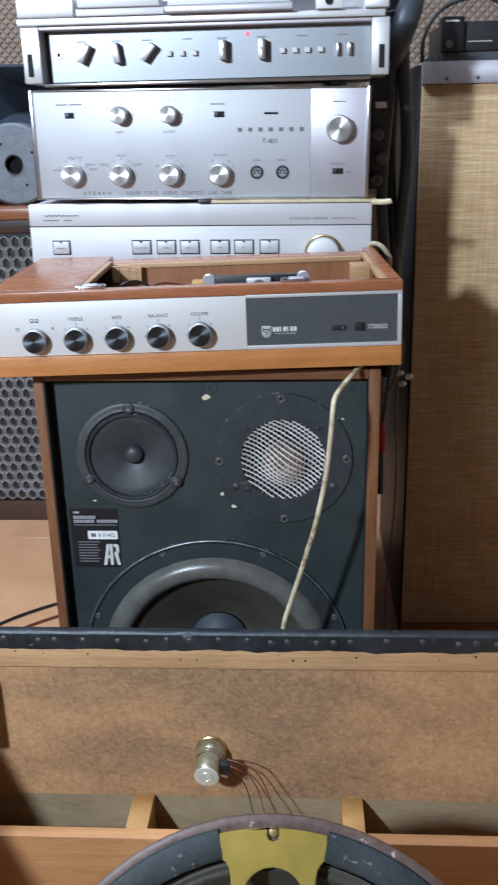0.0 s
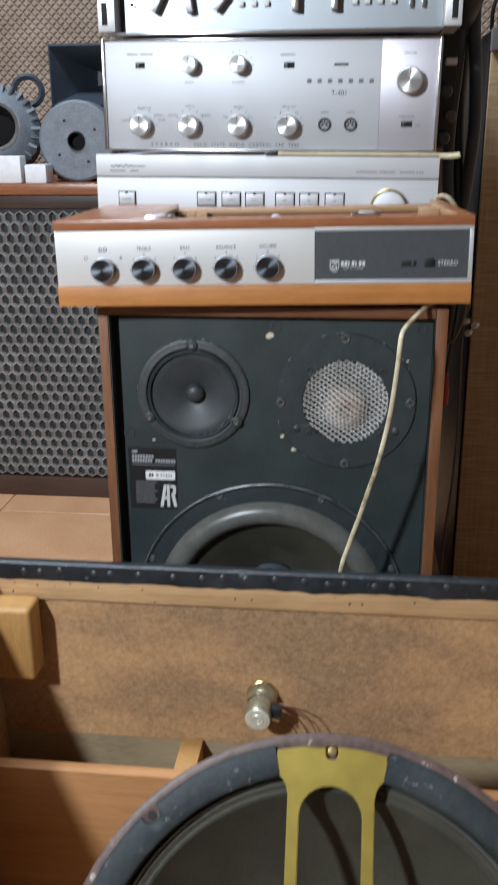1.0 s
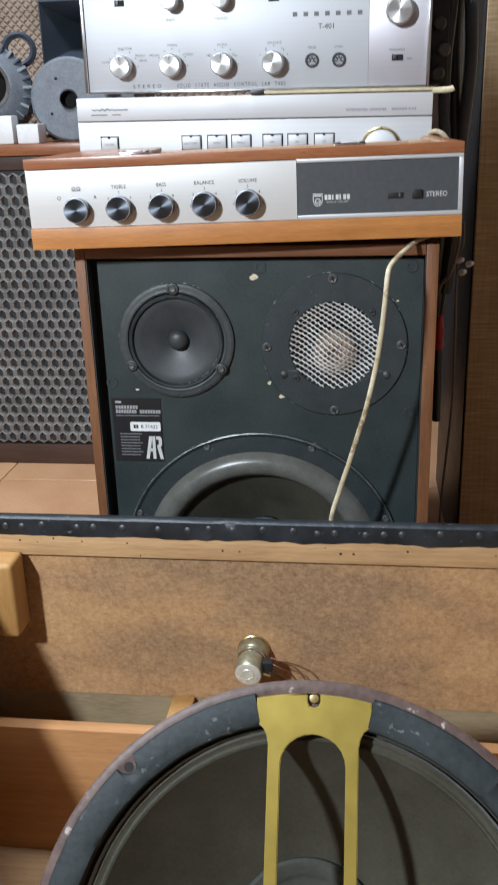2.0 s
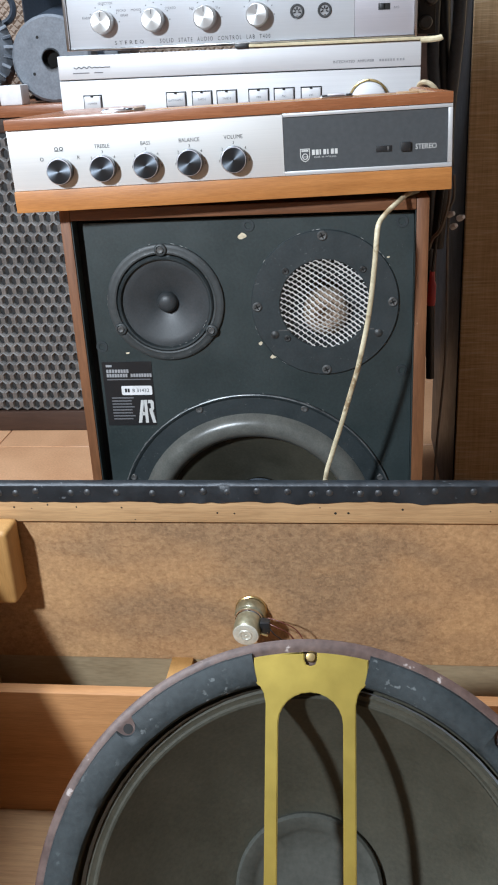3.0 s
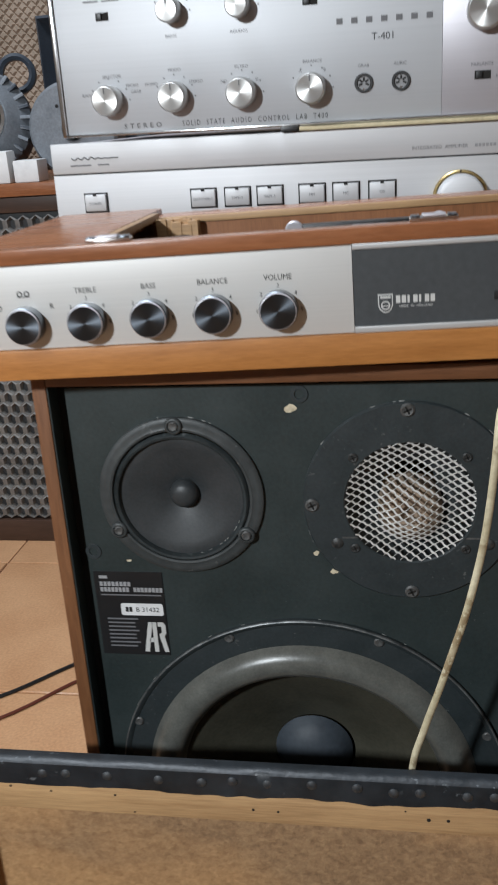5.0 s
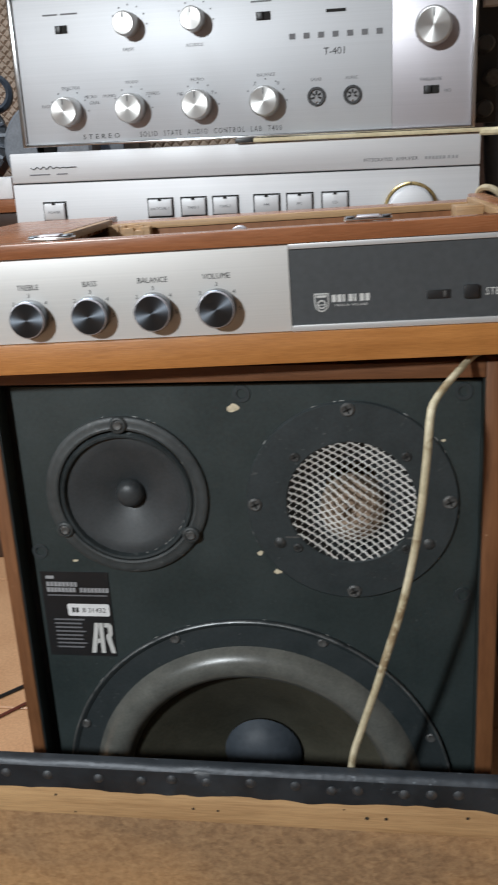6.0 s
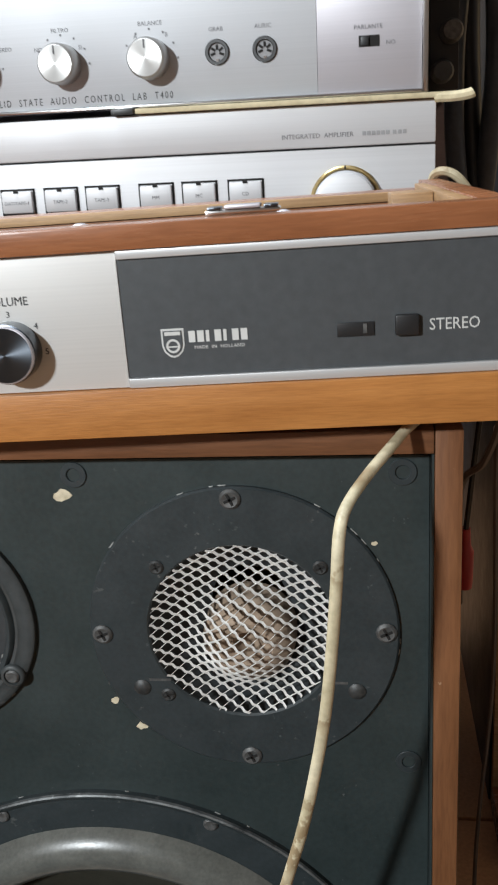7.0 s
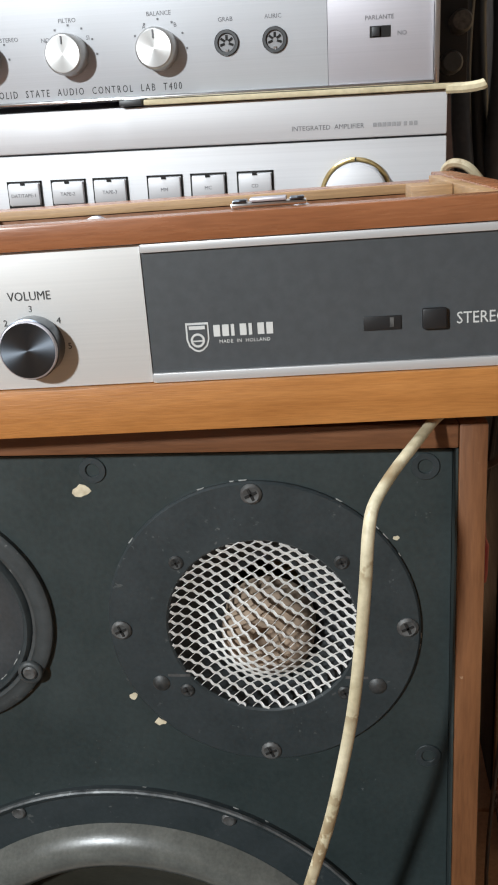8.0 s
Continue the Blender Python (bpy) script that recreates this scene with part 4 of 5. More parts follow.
# ---------------------------------------------------------------- rack-eared amplifier on top
def top_amp():
    y = 1.103
    tp = thing("slim_silver_amplifier", Matrix.Translation((-0.1, 1.2, 0.8835)), "slim silver amplifier with a recessed dark-edged front", "amplifier")
    x0, x1, z0, z1 = -0.3035, 0.1055, 0.8885, 0.9512
    for fx in (-0.25, 0.05):
        for fy in (y + 0.06, y + 0.2):
            part("foot", lathe([(0.013, 0), (0.013, 0.0040), (0, 0.0040)], pose(fx, fy, 0.8845), 20), BLACK, tp)
    part("end_cheek", box(x0, x0 + 0.0200, y, y + 0.24, z0 + 0.004, z1, 0.0015), SILVER, tp)
    part("end_cheek", box(x1 - 0.0190, x1, y, y + 0.24, z0 + 0.004, z1, 0.0015), SILVER, tp)
    for cx in (x0 + 0.008, x1 - 0.008):
        part("handle_slot", box(cx - 0.0032, cx + 0.0032, y - 0.0006, y + 0.004, 0.8995, 0.9235, 0.0006), INSIDE, tp)
    part("top_rail", box(x0 + 0.0203, x1 - 0.0193, y + 0.002, y + 0.24, z1 - 0.0040, z1, 0.0008), SILVER_DULL, tp)
    part("bottom_rail", box(x0 + 0.0203, x1 - 0.0193, y + 0.002, y + 0.24, z0, z0 + 0.0036, 0.0008), CHROME, tp)
    part("recess", box(x0 + 0.0203, x1 - 0.0193, y + 0.028, y + 0.23, z0 + 0.004, z1 - 0.0045), GREY_PANEL, tp)
    part("front_panel", box(x0 + 0.0270, x1 - 0.0193, y + 0.022, y + 0.0275, z0 + 0.0055, z1 - 0.0045), SILVER_TOP, tp, "brushed aluminium control panel")
    f = y + 0.022
    jk = part("headphone_jack", ring_plate(0.0022, 0.0042, 0.002, facing(-0.2675, f, 0.9230), 24, 0.0004), CHROME, tp)
    part("jack_hole", lathe([(0, 0.0004), (0.0022, 0.0004)], facing(-0.2675, f, 0.9230), 16), INSIDE, jk)
    for cx, a in ((-0.2335, -28), (-0.1975, 8), (-0.1620, -40), (-0.0785, 0), (-0.0355, 0)):
        b = box(-0.0036, 0.0036, -0.016, 0, -0.0105, 0.0105, 0.001)
        b.transform(pose(-0.051 + 1.019 * (cx + 0.0515), f, 0.9228) @ pose(0, 0, 0, 0, -a, 0))
        part("lever_knob", b, KNOB if a == 0 else SILVER_DULL, tp)
    for cx in (-0.1405, -0.1260, -0.1115, -0.0120, 0.0020, 0.0160, 0.0305):
        part("push_button", box(cx - 0.0028, cx + 0.0028, f - 0.006, f, 0.9185, 0.9240, 0.0005), WHITE, tp)
    for cx in (0.0505, 0.0640):
        part("slide_lever", box(cx - 0.0018, cx + 0.0018, f - 0.006, f, 0.9140, 0.9275, 0.0004), CHROME, tp)
    for cx in (-0.24, -0.20, -0.165, -0.12, -0.08, -0.035, 0.01, 0.055):
        bars(tp, [(cx - 0.006, cx + 0.006)], f - 0.0001, 0.9355, 0.9365, GREY_INK)
    m, t, s = nodes_of("red_indicator_glow")
    s.inputs["Base Color"].default_value = (0.8, 0.02, 0.05, 1)
    s.inputs["Emission Color"].default_value, s.inputs["Emission Strength"].default_value = (1.0, 0.08, 0.14, 1), 3.0
    part("indicator_lamp", lathe([(0, 0.003), (0.0016, 0.0024), (0.0022, 0)], facing(-0.0515, f, 0.9395), 16), m, tp, "small glowing red indicator")
    return tp


top_amp()


def deck_parts():
    """Stripped silver deck chassis lying on the top amplifier."""
    dk = thing("stripped_deck_chassis", Matrix.Translation((-0.1, 1.2, 0.9502)), "stripped silver tape deck chassis with loose panels on top", "tape deck")
    part("base_plate", box(-0.305, 0.100, 1.080, 1.33, 0.9502, 0.9575, 0.001), SILVER, dk)
    part("front_flap", box(-0.303, -0.240, 1.076, 1.10, 0.9578, 0.9850, 0.002), SILVER, dk)
    part("cover_strip", box(-0.237, -0.140, 1.074, 1.13, 0.9578, 0.9650, 0.001), LUX, dk)
    part("front_lip", box(-0.234, -0.144, 1.070, 1.10, 0.9655, 0.9840, 0.002), LUX, dk)
    part("cassette_door", box(-0.138, 0.000, 1.066, 1.12, 0.9578, 0.9650, 0.0015), SILVER_DULL, dk)
    part("door_window", box(-0.135, -0.003, 1.070, 1.11, 0.9655, 0.9860, 0.001), LUX, dk)
    part("socket_block", box(0.0250, 0.0530, 1.070, 1.10, 0.9578, 0.9720, 0.001), WHITE, dk)
    part("socket_hole", lathe([(0.0045, 0.001), (0.0045, 0), (0, 0)], facing(0.039, 1.0695, 0.9655), 20), INSIDE, dk)
    part("end_clip", box(0.078, 0.103, 1.072, 1.11, 0.9578, 0.9690, 0.001), SILVER, dk)
    part("rear_box", box(-0.300, 0.095, 1.14, 1.32, 0.9578, 1.010, 0.002), SILVER_DULL, dk)
    dk.matrix_basis = pose(-0.1, 1.2175, 0.9515)


deck_parts()


# ---------------------------------------------------------------- open wooden speaker box in front
BXL, BXR = -0.356, 0.36
obx = thing("open_speaker_box", Matrix.Translation((0, 0.4, 0)), "open chipboard speaker box with a black vinyl edge", "speaker box")
part("rear_panel", box(BXL, BXR, 0.7715, 0.7745, 0.187, 0.3685), CHIPBOARD, obx, "stained chipboard inner panel")
part("pine_strip", box(BXL, BXR, 0.7655, 0.7712, 0.347, 0.3702, 0.0012), STRIP, obx, "pine strip under the rim")
part("outer_wall", box(BXL - 0.018, BXR + 0.018, 0.7748, 0.7765, 0, 0.3840), VINYL, obx)


def vinyl_edge():
    """Vinyl wrapped over the rim, its cut lower edge uneven."""
    b = bmesh.new()
    random.seed(11)
    n = 240
    rows = []
    for i in range(n + 1):
        x = BXL + (BXR - BXL) * i / n
        low = 0.3690 + 0.0024 * noise.noise((x * 18, 0, 0)) + 0.0016 * noise.noise((x * 70, 3, 0))
        sag = 0.0012 * noise.noise((x * 35, 7, 0)) + 0.0007 * noise.noise((x * 110, 2, 0))
        prof = [(0.7772, 0.3600), (0.7772, 0.3840), (0.7758, 0.3862), (0.7705, 0.3874 + sag * 0.5), (0.7662, 0.3872 + sag * 0.3), (0.7640, 0.3855), (0.7634 - sag, 0.3790), (0.7638 - abs(sag), low), (0.7656, low - 0.0004)]
        rows.append([b.verts.new((x, y, z)) for y, z in prof])
    for a, c in zip(rows, rows[1:]):
        for k in range(len(a) - 1):
            b.faces.new((a[k], a[k + 1], c[k + 1], c[k]))
    bmesh.ops.recalc_face_normals(b, faces=b.faces[:])
    return b


part("vinyl_rim", vinyl_edge(), VINYL, obx, "black vinyl covering tacked over the rim")
random.seed(8)
tx = BXL + 0.01
while tx < BXR:
    part("tack", lathe([(0, 0.0014), (0.0018, 0.0011), (0.0032, 0.0003), (0.0032, -0.001)], facing(tx, 0.7634, 0.3795 + random.uniform(-0.0016, 0.0016)), 12), TACK, obx)
    tx += random.choice((0.016, 0.020, 0.022, 0.028, 0.034))
random.seed(21)
for i in range(22):
    r = random.uniform(0.0005, 0.0013)
    part("nail_hole", lathe([(0, 0.0002), (r, 0.0002), (r, 0)], facing(random.uniform(BXL, BXR), 0.7655, random.uniform(0.349, 0.366)), 8), INSIDE, obx)
part("left_wall", box(BXL - 0.018, BXL - 0.0002, -0.02, 0.7746, 0, 0.388, 0.001), CHIPBOARD, obx)
part("right_wall", box(BXR + 0.0002, BXR + 0.018, -0.02, 0.7746, 0, 0.388, 0.001), CHIPBOARD, obx)
part("near_wall", box(BXL, BXR, -0.02, -0.002, 0, 0.388, 0.001), CHIPBOARD, obx)
# Paler wood than the walls: the overhead light on the floor is in its colour.
part("floor_board", box(BXL, BXR, -0.0015, 0.7745, 0.010, 0.039), STRIP, obx, "raw floor board of the box, coloured paler for the light on it")
part("ledge_board", box(BXL, BXR, 0.7085, 0.7225, 0.0392, 0.190, 0.0012), PINE, obx, "reddish lower ledge board")
part("gap_board", box(BXL, BXR, 0.7732, 0.7746, 0.0392, 0.1866), PALE, obx, "pale board in the gap behind the ledge")
for cx in (-0.1575, 0.0585, 0.270):
    part("corner_block", box(cx - 0.011, cx + 0.011, 0.7228, 0.7730, 0.090, 0.1890, 0.001), PINE_BLOCK, obx)
part("cleat", box(-0.3558, -0.3050, 0.7330, 0.7650, 0.274, 0.352, 0.005, 3), PINE_BLOCK, obx, "amber pine cleat at the rim")


# volume control on the panel, with its wires
def panel_pot():
    base = Vector((-0.0845, 0.7713, 0.2480))
    tip = Vector((-0.0862, 0.7345, 0.2440))
    m = look(base, base - (tip - base)) @ pose(0, 0, 0)
    n = (tip - base).length
    pt = thing("volume_potentiometer", Matrix.Translation(base), "brass and grey volume control on the chipboard panel", "potentiometer")
    part("brass_washer", lathe([(0.0085, 0.0), (0.0158, 0.0), (0.0158, 0.0016), (0.0148, 0.0024), (0.0085, 0.0024)], facing(base.x, base.y, base.z), 40, closed=True), BRASS, pt)
    part("base_cup", lathe([(0.0150, 0.0020), (0.0150, n * 0.30), (0.0143, n * 0.34), (0.0124, n * 0.355)], m, 40), POT, pt, "olive metal base cup")
    part("rolled_ring", lathe([(0.0122, n * 0.36), (0.0134, n * 0.38), (0.0138, n * 0.42), (0.0134, n * 0.46), (0.0122, n * 0.48)], m, 40), CHROME, pt)
    part("can", lathe([(0.0120, n * 0.40), (0.0128, n * 0.50), (0.0130, n * 0.96), (0.0124, n * 1.0), (0.0112, n * 1.005)], m, 40), POT, pt, "dull grey metal can")
    part("end_cap", lathe([(0.0124, n * 0.99), (0.0122, n + 0.0006), (0.0112, n + 0.0010), (0.0066, n + 0.0008), (0.0058, n + 0.0016), (0.0048, n + 0.0016), (0.0042, n + 0.0008), (0.0012, n + 0.0009), (0.0006, n + 0.0002), (0, n + 0.0002)], m, 40), POT_END, pt, "bright pressed end cap")
    for j in range(3):
        b = box(-0.001, 0.001, -0.0004, 0.0004, 0, 0.012)
        b.transform(m @ pose(0.0, 0, n * (0.5 + 0.14 * j)) @ pose(0, 0, 0, 0, 78, -10) @ pose(0, 0, 0.009))
        part("solder_tag", b, BRASS, pt)
    part("terminal_block", box(-0.0735, -0.0640, 0.742, 0.752, 0.240, 0.252, 0.001), BLACK, pt)
    part("red_lead", tube([(-0.066, 0.745, 0.250), (-0.056, 0.742, 0.247), (-0.044, 0.745, 0.236), (-0.032, 0.735, 0.212), (-0.018, 0.68, 0.175)], 0.0006), CABLE_RED, pt)
    part("red_lead", tube([(-0.066, 0.748, 0.254), (-0.052, 0.744, 0.252), (-0.036, 0.746, 0.238), (-0.020, 0.730, 0.208), (-0.004, 0.68, 0.175)], 0.0006), CABLE_RED, pt)
    part("red_lead", tube([(-0.067, 0.746, 0.248), (-0.060, 0.742, 0.240), (-0.050, 0.746, 0.226), (-0.042, 0.735, 0.205), (-0.03, 0.69, 0.175)], 0.0006), CABLE_BLACK, pt)


panel_pot()


# ---------------------------------------------------------------- big bare driver leaning in the box
U, N = Vector((0, math.cos(radians(58)), math.sin(radians(58)))), Vector((0, -math.sin(radians(58)), math.cos(radians(58))))
CENTRE = Vector((-0.0130, 0.531, 0.369)) - 0.173 * U
DM = Matrix((( 1, 0, 0, CENTRE.x), (0, U.y, N.y, CENTRE.y), (0, U.z, N.z, CENTRE.z), (0, 0, 0, 1)))
drv = thing("bare_woofer", DM, "large bare paper-cone woofer with a gold bracket across it", "loudspeaker driver")
part("flange", lathe([(0.1600, -0.004), (0.1845, -0.004), (0.1858, -0.003), (0.1858, 0.001), (0.1830, 0.0024), (0.1790, 0.0016), (0.1600, 0.0016)], None, 120, closed=True), MAROON, drv, "worn maroon steel flange", local=True)
R0, R1 = 0.1585, 0.1800


def gasket_segment(a0, a1):
    """A raised gasket arc, bitten away at the bolt holes on its outer edge."""
    b = bmesh.new()
    n = 640
    rows = []
    for i in range(n + 1):
        deg = a0 + (a1 - a0) * i / n
        a = radians(deg)
        off = min(abs((deg - 90) % 45), 45 - abs((deg - 90) % 45)) * math.pi / 180 * 0.174
        bite = math.sqrt(max(0.0, 0.0068 ** 2 - off ** 2)) * 1.35
        wob = 0.0004 * noise.noise((a * 9, 1.7, 0))
        r1 = R1 - bite
        prof = [(R0, 0.0018), (R0 + 0.0012 + wob, 0.0050), (R0 + 0.004, 0.0062 + wob), (r1 - 0.004, 0.0058 - wob), (r1 - 0.0010 + wob, 0.0048), (r1 + wob, 0.0017)]
        rows.append([b.verts.new((r * math.cos(a), r * math.sin(a), h)) for r, h in prof])
    for a, c in zip(rows, rows[1:]):
        for k in range(len(a) - 1):
            b.faces.new((a[k], a[k + 1], c[k + 1], c[k]))
    b.faces.new(rows[0])
    b.faces.new(rows[-1][::-1])
    bmesh.ops.recalc_face_normals(b, faces=b.faces[:])
    return b


for a0 in (90, 270):
    part("gasket", gasket_segment(a0 + 12.8, a0 + 180 - 12.8), GASKET, drv, "grey moulded gasket with bolt notches", local=True)
for i in range(8):
    if i not in (0, 4):
        a = radians(90 + 45 * i)
        part("bolt_hole", lathe([(0, 0.0020), (0.0034, 0.0020), (0.0034, 0.0018)], Matrix.Translation((0.1755 * math.cos(a), 0.1748 * math.sin(a), 0)), 16), INSIDE, drv, local=True)
part("surround", lathe([(0.1610, 0.0010), (0.1596, -0.0050), (0.1576, -0.0088), (0.1556, -0.0098), (0.1538, -0.0090), (0.1522, -0.0084), (0.1506, -0.0096), (0.1490, -0.0100), (0.1474, -0.0092), (0.1450, -0.0100)], None, 120), CONE, drv, "ribbed paper surround", local=True)
part("cone", lathe([(0.1458, -0.0086), (0.1380, -0.0190), (0.1260, -0.0330), (0.1110, -0.0490), (0.0940, -0.0640), (0.0760, -0.0765), (0.0620, -0.0842), (0.0500, -0.0890)], None, 96), CONE, drv, "dark olive paper cone", local=True)
part("dust_cap", lathe([(0.0545, -0.0905), (0.0542, -0.0822), (0.0520, -0.0802), (0.0440, -0.0825), (0.0415, -0.0850), (0.0380, -0.0872), (0.0200, -0.0885), (0, -0.0890)], Matrix.Translation((-0.0050, 0, 0)), 64), FELT, drv, "grey felt dust cap", local=True)
part("basket", lathe([(0.1560, -0.004), (0.150, -0.024), (0.120, -0.068), (0.085, -0.108), (0.085, -0.118)], None, 64), MAGNET, drv, local=True)
part("magnet", lathe([(0, -0.1185), (0.098, -0.1185), (0.100, -0.1205), (0.100, -0.193), (0.097, -0.196), (0, -0.196)], None, 64), MAGNET, drv, local=True)


def fork_outline():
    """Half of the bracket: a curved head at the rim, shoulders, and two long prongs."""
    o, inner = 0.0300, 0.0215
    head = [(0.0382 - 0.0382 * 2 * i / 16, math.sqrt(0.1772 ** 2 - (0.0382 - 0.0382 * 2 * i / 16) ** 2)) for i in range(17)]
    pts = []
    for x, y in head:
        if abs(x) < 0.0047:
            continue
        pts.append((x, y))
        if abs(x - 0.0382 * 2 / 16 * 2) < 1e-6:
            pts += [(0.0042, 0.1771), (0.0042, 0.1722), (0.0030, 0.1694), (0, 0.1684), (-0.0030, 0.1694), (-0.0042, 0.1722), (-0.0042, 0.1771)]
    left = [(-0.0382, 0.1585), (-0.0368, 0.1565), (-0.0335, 0.1540), (-0.0313, 0.1500), (-o, 0.1440), (-o, 0.0)]
    right_in = [(-inner, 0.0), (-inner, 0.1310)] + [(-inner * math.cos(radians(a)), 0.1310 + inner * math.sin(radians(a)) * 0.95) for a in range(15, 180, 15)] + [(inner, 0.1310), (inner, 0.0)]
    right = [(o, 0.0), (o, 0.1440), (0.0313, 0.1500), (0.0335, 0.1540), (0.0368, 0.1565), (0.0382, 0.1585)]
    return pts + left + right_in + right


br = part("gold_bracket", prism(fork_outline(), 0.0028, Matrix.Translation((0, 0, 0.0030)), bevel=0.0006), GOLD, drv, "gold lacquered forked bracket", local=True)
part("bracket_half", prism([(-x, -y) for x, y in fork_outline()], 0.0028, Matrix.Translation((0, 0, 0.0030)), bevel=0.0006), GOLD, br, local=True)
for s in (1, -1):
    part("bracket_bolt", lathe([(0, 0.006), (0.0030, 0.0055), (0.0038, 0.004), (0.0038, 0.002)], Matrix.Translation((0, 0.1745 * s, 0)), 16), BRASS, br, local=True)


# ---------------------------------------------------------------- grille-fronted cabinet on the left, further back
GC = thing("grille_cabinet", Matrix.Translation((-0.85, 2.1, 0)), "dark loudspeaker cabinet with a dimpled grey grille", "loudspeaker")
GX0, GX1, GY = -1.30, -0.40, 1.857
part("carcass", box(GX0, GX1, GY + 0.020, GY + 0.45, 0.0, 0.666, 0.002), FRAME_DARK, GC)
part("top_board", box(GX0 - 0.005, GX1 + 0.005, GY - 0.012, GY + 0.46, 0.668, 0.690, 0.002), TEAK, GC, "worn brown wooden top board")
part("bottom_rail", box(GX0, GX1, GY - 0.004, GY + 0.019, 0.0, 0.046, 0.002), FRAME_DARK, GC)
part("upper_rail", box(GX0, GX1, GY, GY + 0.019, 0.640, 0.6665, 0.002), FRAME_DARK, GC)


def dimpled_grille(x0, x1, z0, z1, px, pz):
    """Staggered hexagonal webs round open pits."""
    b = bmesh.new()
    row = 0
    z = z0
    while z < z1:
        x = x0 + (px / 2 if row % 2 else 0)
        while x < x1:
            outer, mid_, inner = [], [], []
            for k in range(6):
                a = radians(60 * k + 30)
                c, s = math.cos(a), math.sin(a)
                outer.append(b.verts.new((x + c * px * 0.577, GY + 0.002, z + s * pz * 0.667)))
                mid_.append(b.verts.new((x + c * px * 0.36, GY - 0.002 + 0.003 * (s < 0), z + s * pz * 0.60)))
                inner.append(b.verts.new((x + c * px * 0.27, GY + 0.010, z + s * pz * 0.47 - pz * 0.03)))
            for k in range(6):
                j = (k + 1) % 6
                b.faces.new((outer[k], outer[j], mid_[j], mid_[k]))
                b.faces.new((mid_[k], mid_[j], inner[j], inner[k]))
            x += px
        z += pz
        row += 1
    bmesh.ops.recalc_face_normals(b, faces=b.faces[:])
    return b


part("grille", dimpled_grille(GX0 + 0.02, GX1 - 0.02, 0.062, 0.640, 0.0235, 0.0215), GRILLE, GC, "dusty grey dimpled grille")
part("grille_backing", box(GX0 + 0.01, GX1 - 0.01, GY + 0.011, GY + 0.019, 0.047, 0.639), GREY_PANEL, GC)

# loose driver parts on that cabinet
mg = thing("ring_magnet", Matrix.Translation((-0.557, 1.93, 0.690)), "round grey magnet standing on edge on the cabinet", "magnet")
part("magnet_body", lathe([(0.017, 0.030), (0.017, 0.052), (0.020, 0.055), (0.0755, 0.055), (0.0805, 0.050), (0.0805, 0.0), (0, 0)], pose(-0.575, 1.960, 0.771, 90), 64), MAGNET, mg)
part("bore", lathe([(0, 0.0), (0.017, 0.0), (0.017, 0.030)], pose(-0.575, 1.931, 0.771, 90), 32), INSIDE, mg)
part("yellow_tape", box(-0.590, -0.566, 1.909, 1.929, 0.8415, 0.8432, 0.0003), YELLOW, mg, "strip of yellow tape")
for a in (120, 215, 300, 30):
    part("bolt_hole", lathe([(0, 0.0004), (0.003, 0.0004), (0.003, 0)], facing(-0.575 + 0.046 * math.cos(radians(a)), 1.9050, 0.771 + 0.046 * math.sin(radians(a))), 12), INSIDE, mg)

fd = thing("finned_driver", Matrix.Translation((-0.745, 1.93, 0.735)), "grey finned compression driver with an open throat", "loudspeaker driver")
part("driver_body", lathe([(0.042, 0.02), (0.046, 0.080), (0.052, 0.082), (0.060, 0.078), (0.085, 0.055), (0.090, 0.050), (0.090, 0.0), (0, 0)], pose(-0.762, 1.97, 0.784, 78, 0, 14), 64), MAGNET, fd)
part("throat", lathe([(0, 0.0), (0.040, 0.01), (0.043, 0.081)], pose(-0.762, 1.97, 0.784, 78, 0, 14), 48), INSIDE, fd)
part("throat_ring", lathe([(0.042, 0.080), (0.043, 0.086), (0.049, 0.086), (0.051, 0.080)], pose(-0.762, 1.97, 0.784, 78, 0, 14), 48), CHROME, fd)
for i in range(28):
    b = box(0.060, 0.0912, -0.0030, 0.0030, 0.004, 0.066, 0.001)
    b.transform(pose(-0.762, 1.97, 0.784, 78, 0, 14) @ pose(0, 0, 0, 0, 0, i * 360 / 28))
    part("fin", b, HORN if i % 2 else MAGNET, fd)

hn = thing("horn_flare", Matrix.Translation((-0.56, 2.05, 0.690)), "blue-black plastic horn flare standing on the cabinet", "horn")


def horn_mesh():
    b = bmesh.new()
    loops = []
    for y, wx, z0, z1 in ((2.000, 0.084, 0.838, 0.9600), (1.994, 0.080, 0.843, 0.9550), (2.006, 0.074, 0.850, 0.9480), (2.060, 0.045, 0.872, 0.9260), (2.110, 0.018, 0.888, 0.9120)):
        loops.append([b.verts.new((-0.557 + sx * wx * 1.13, y, z + 0.005 * (z > 0.9))) for sx, z in ((-1, z0), (1, z0), (1, z1), (-1, z1))])
    for a, c in zip(loops, loops[1:]):
        for k in range(4):
            b.faces.new((a[k], a[(k + 1) % 4], c[(k + 1) % 4], c[k]))
    b.faces.new(loops[-1])
    return b


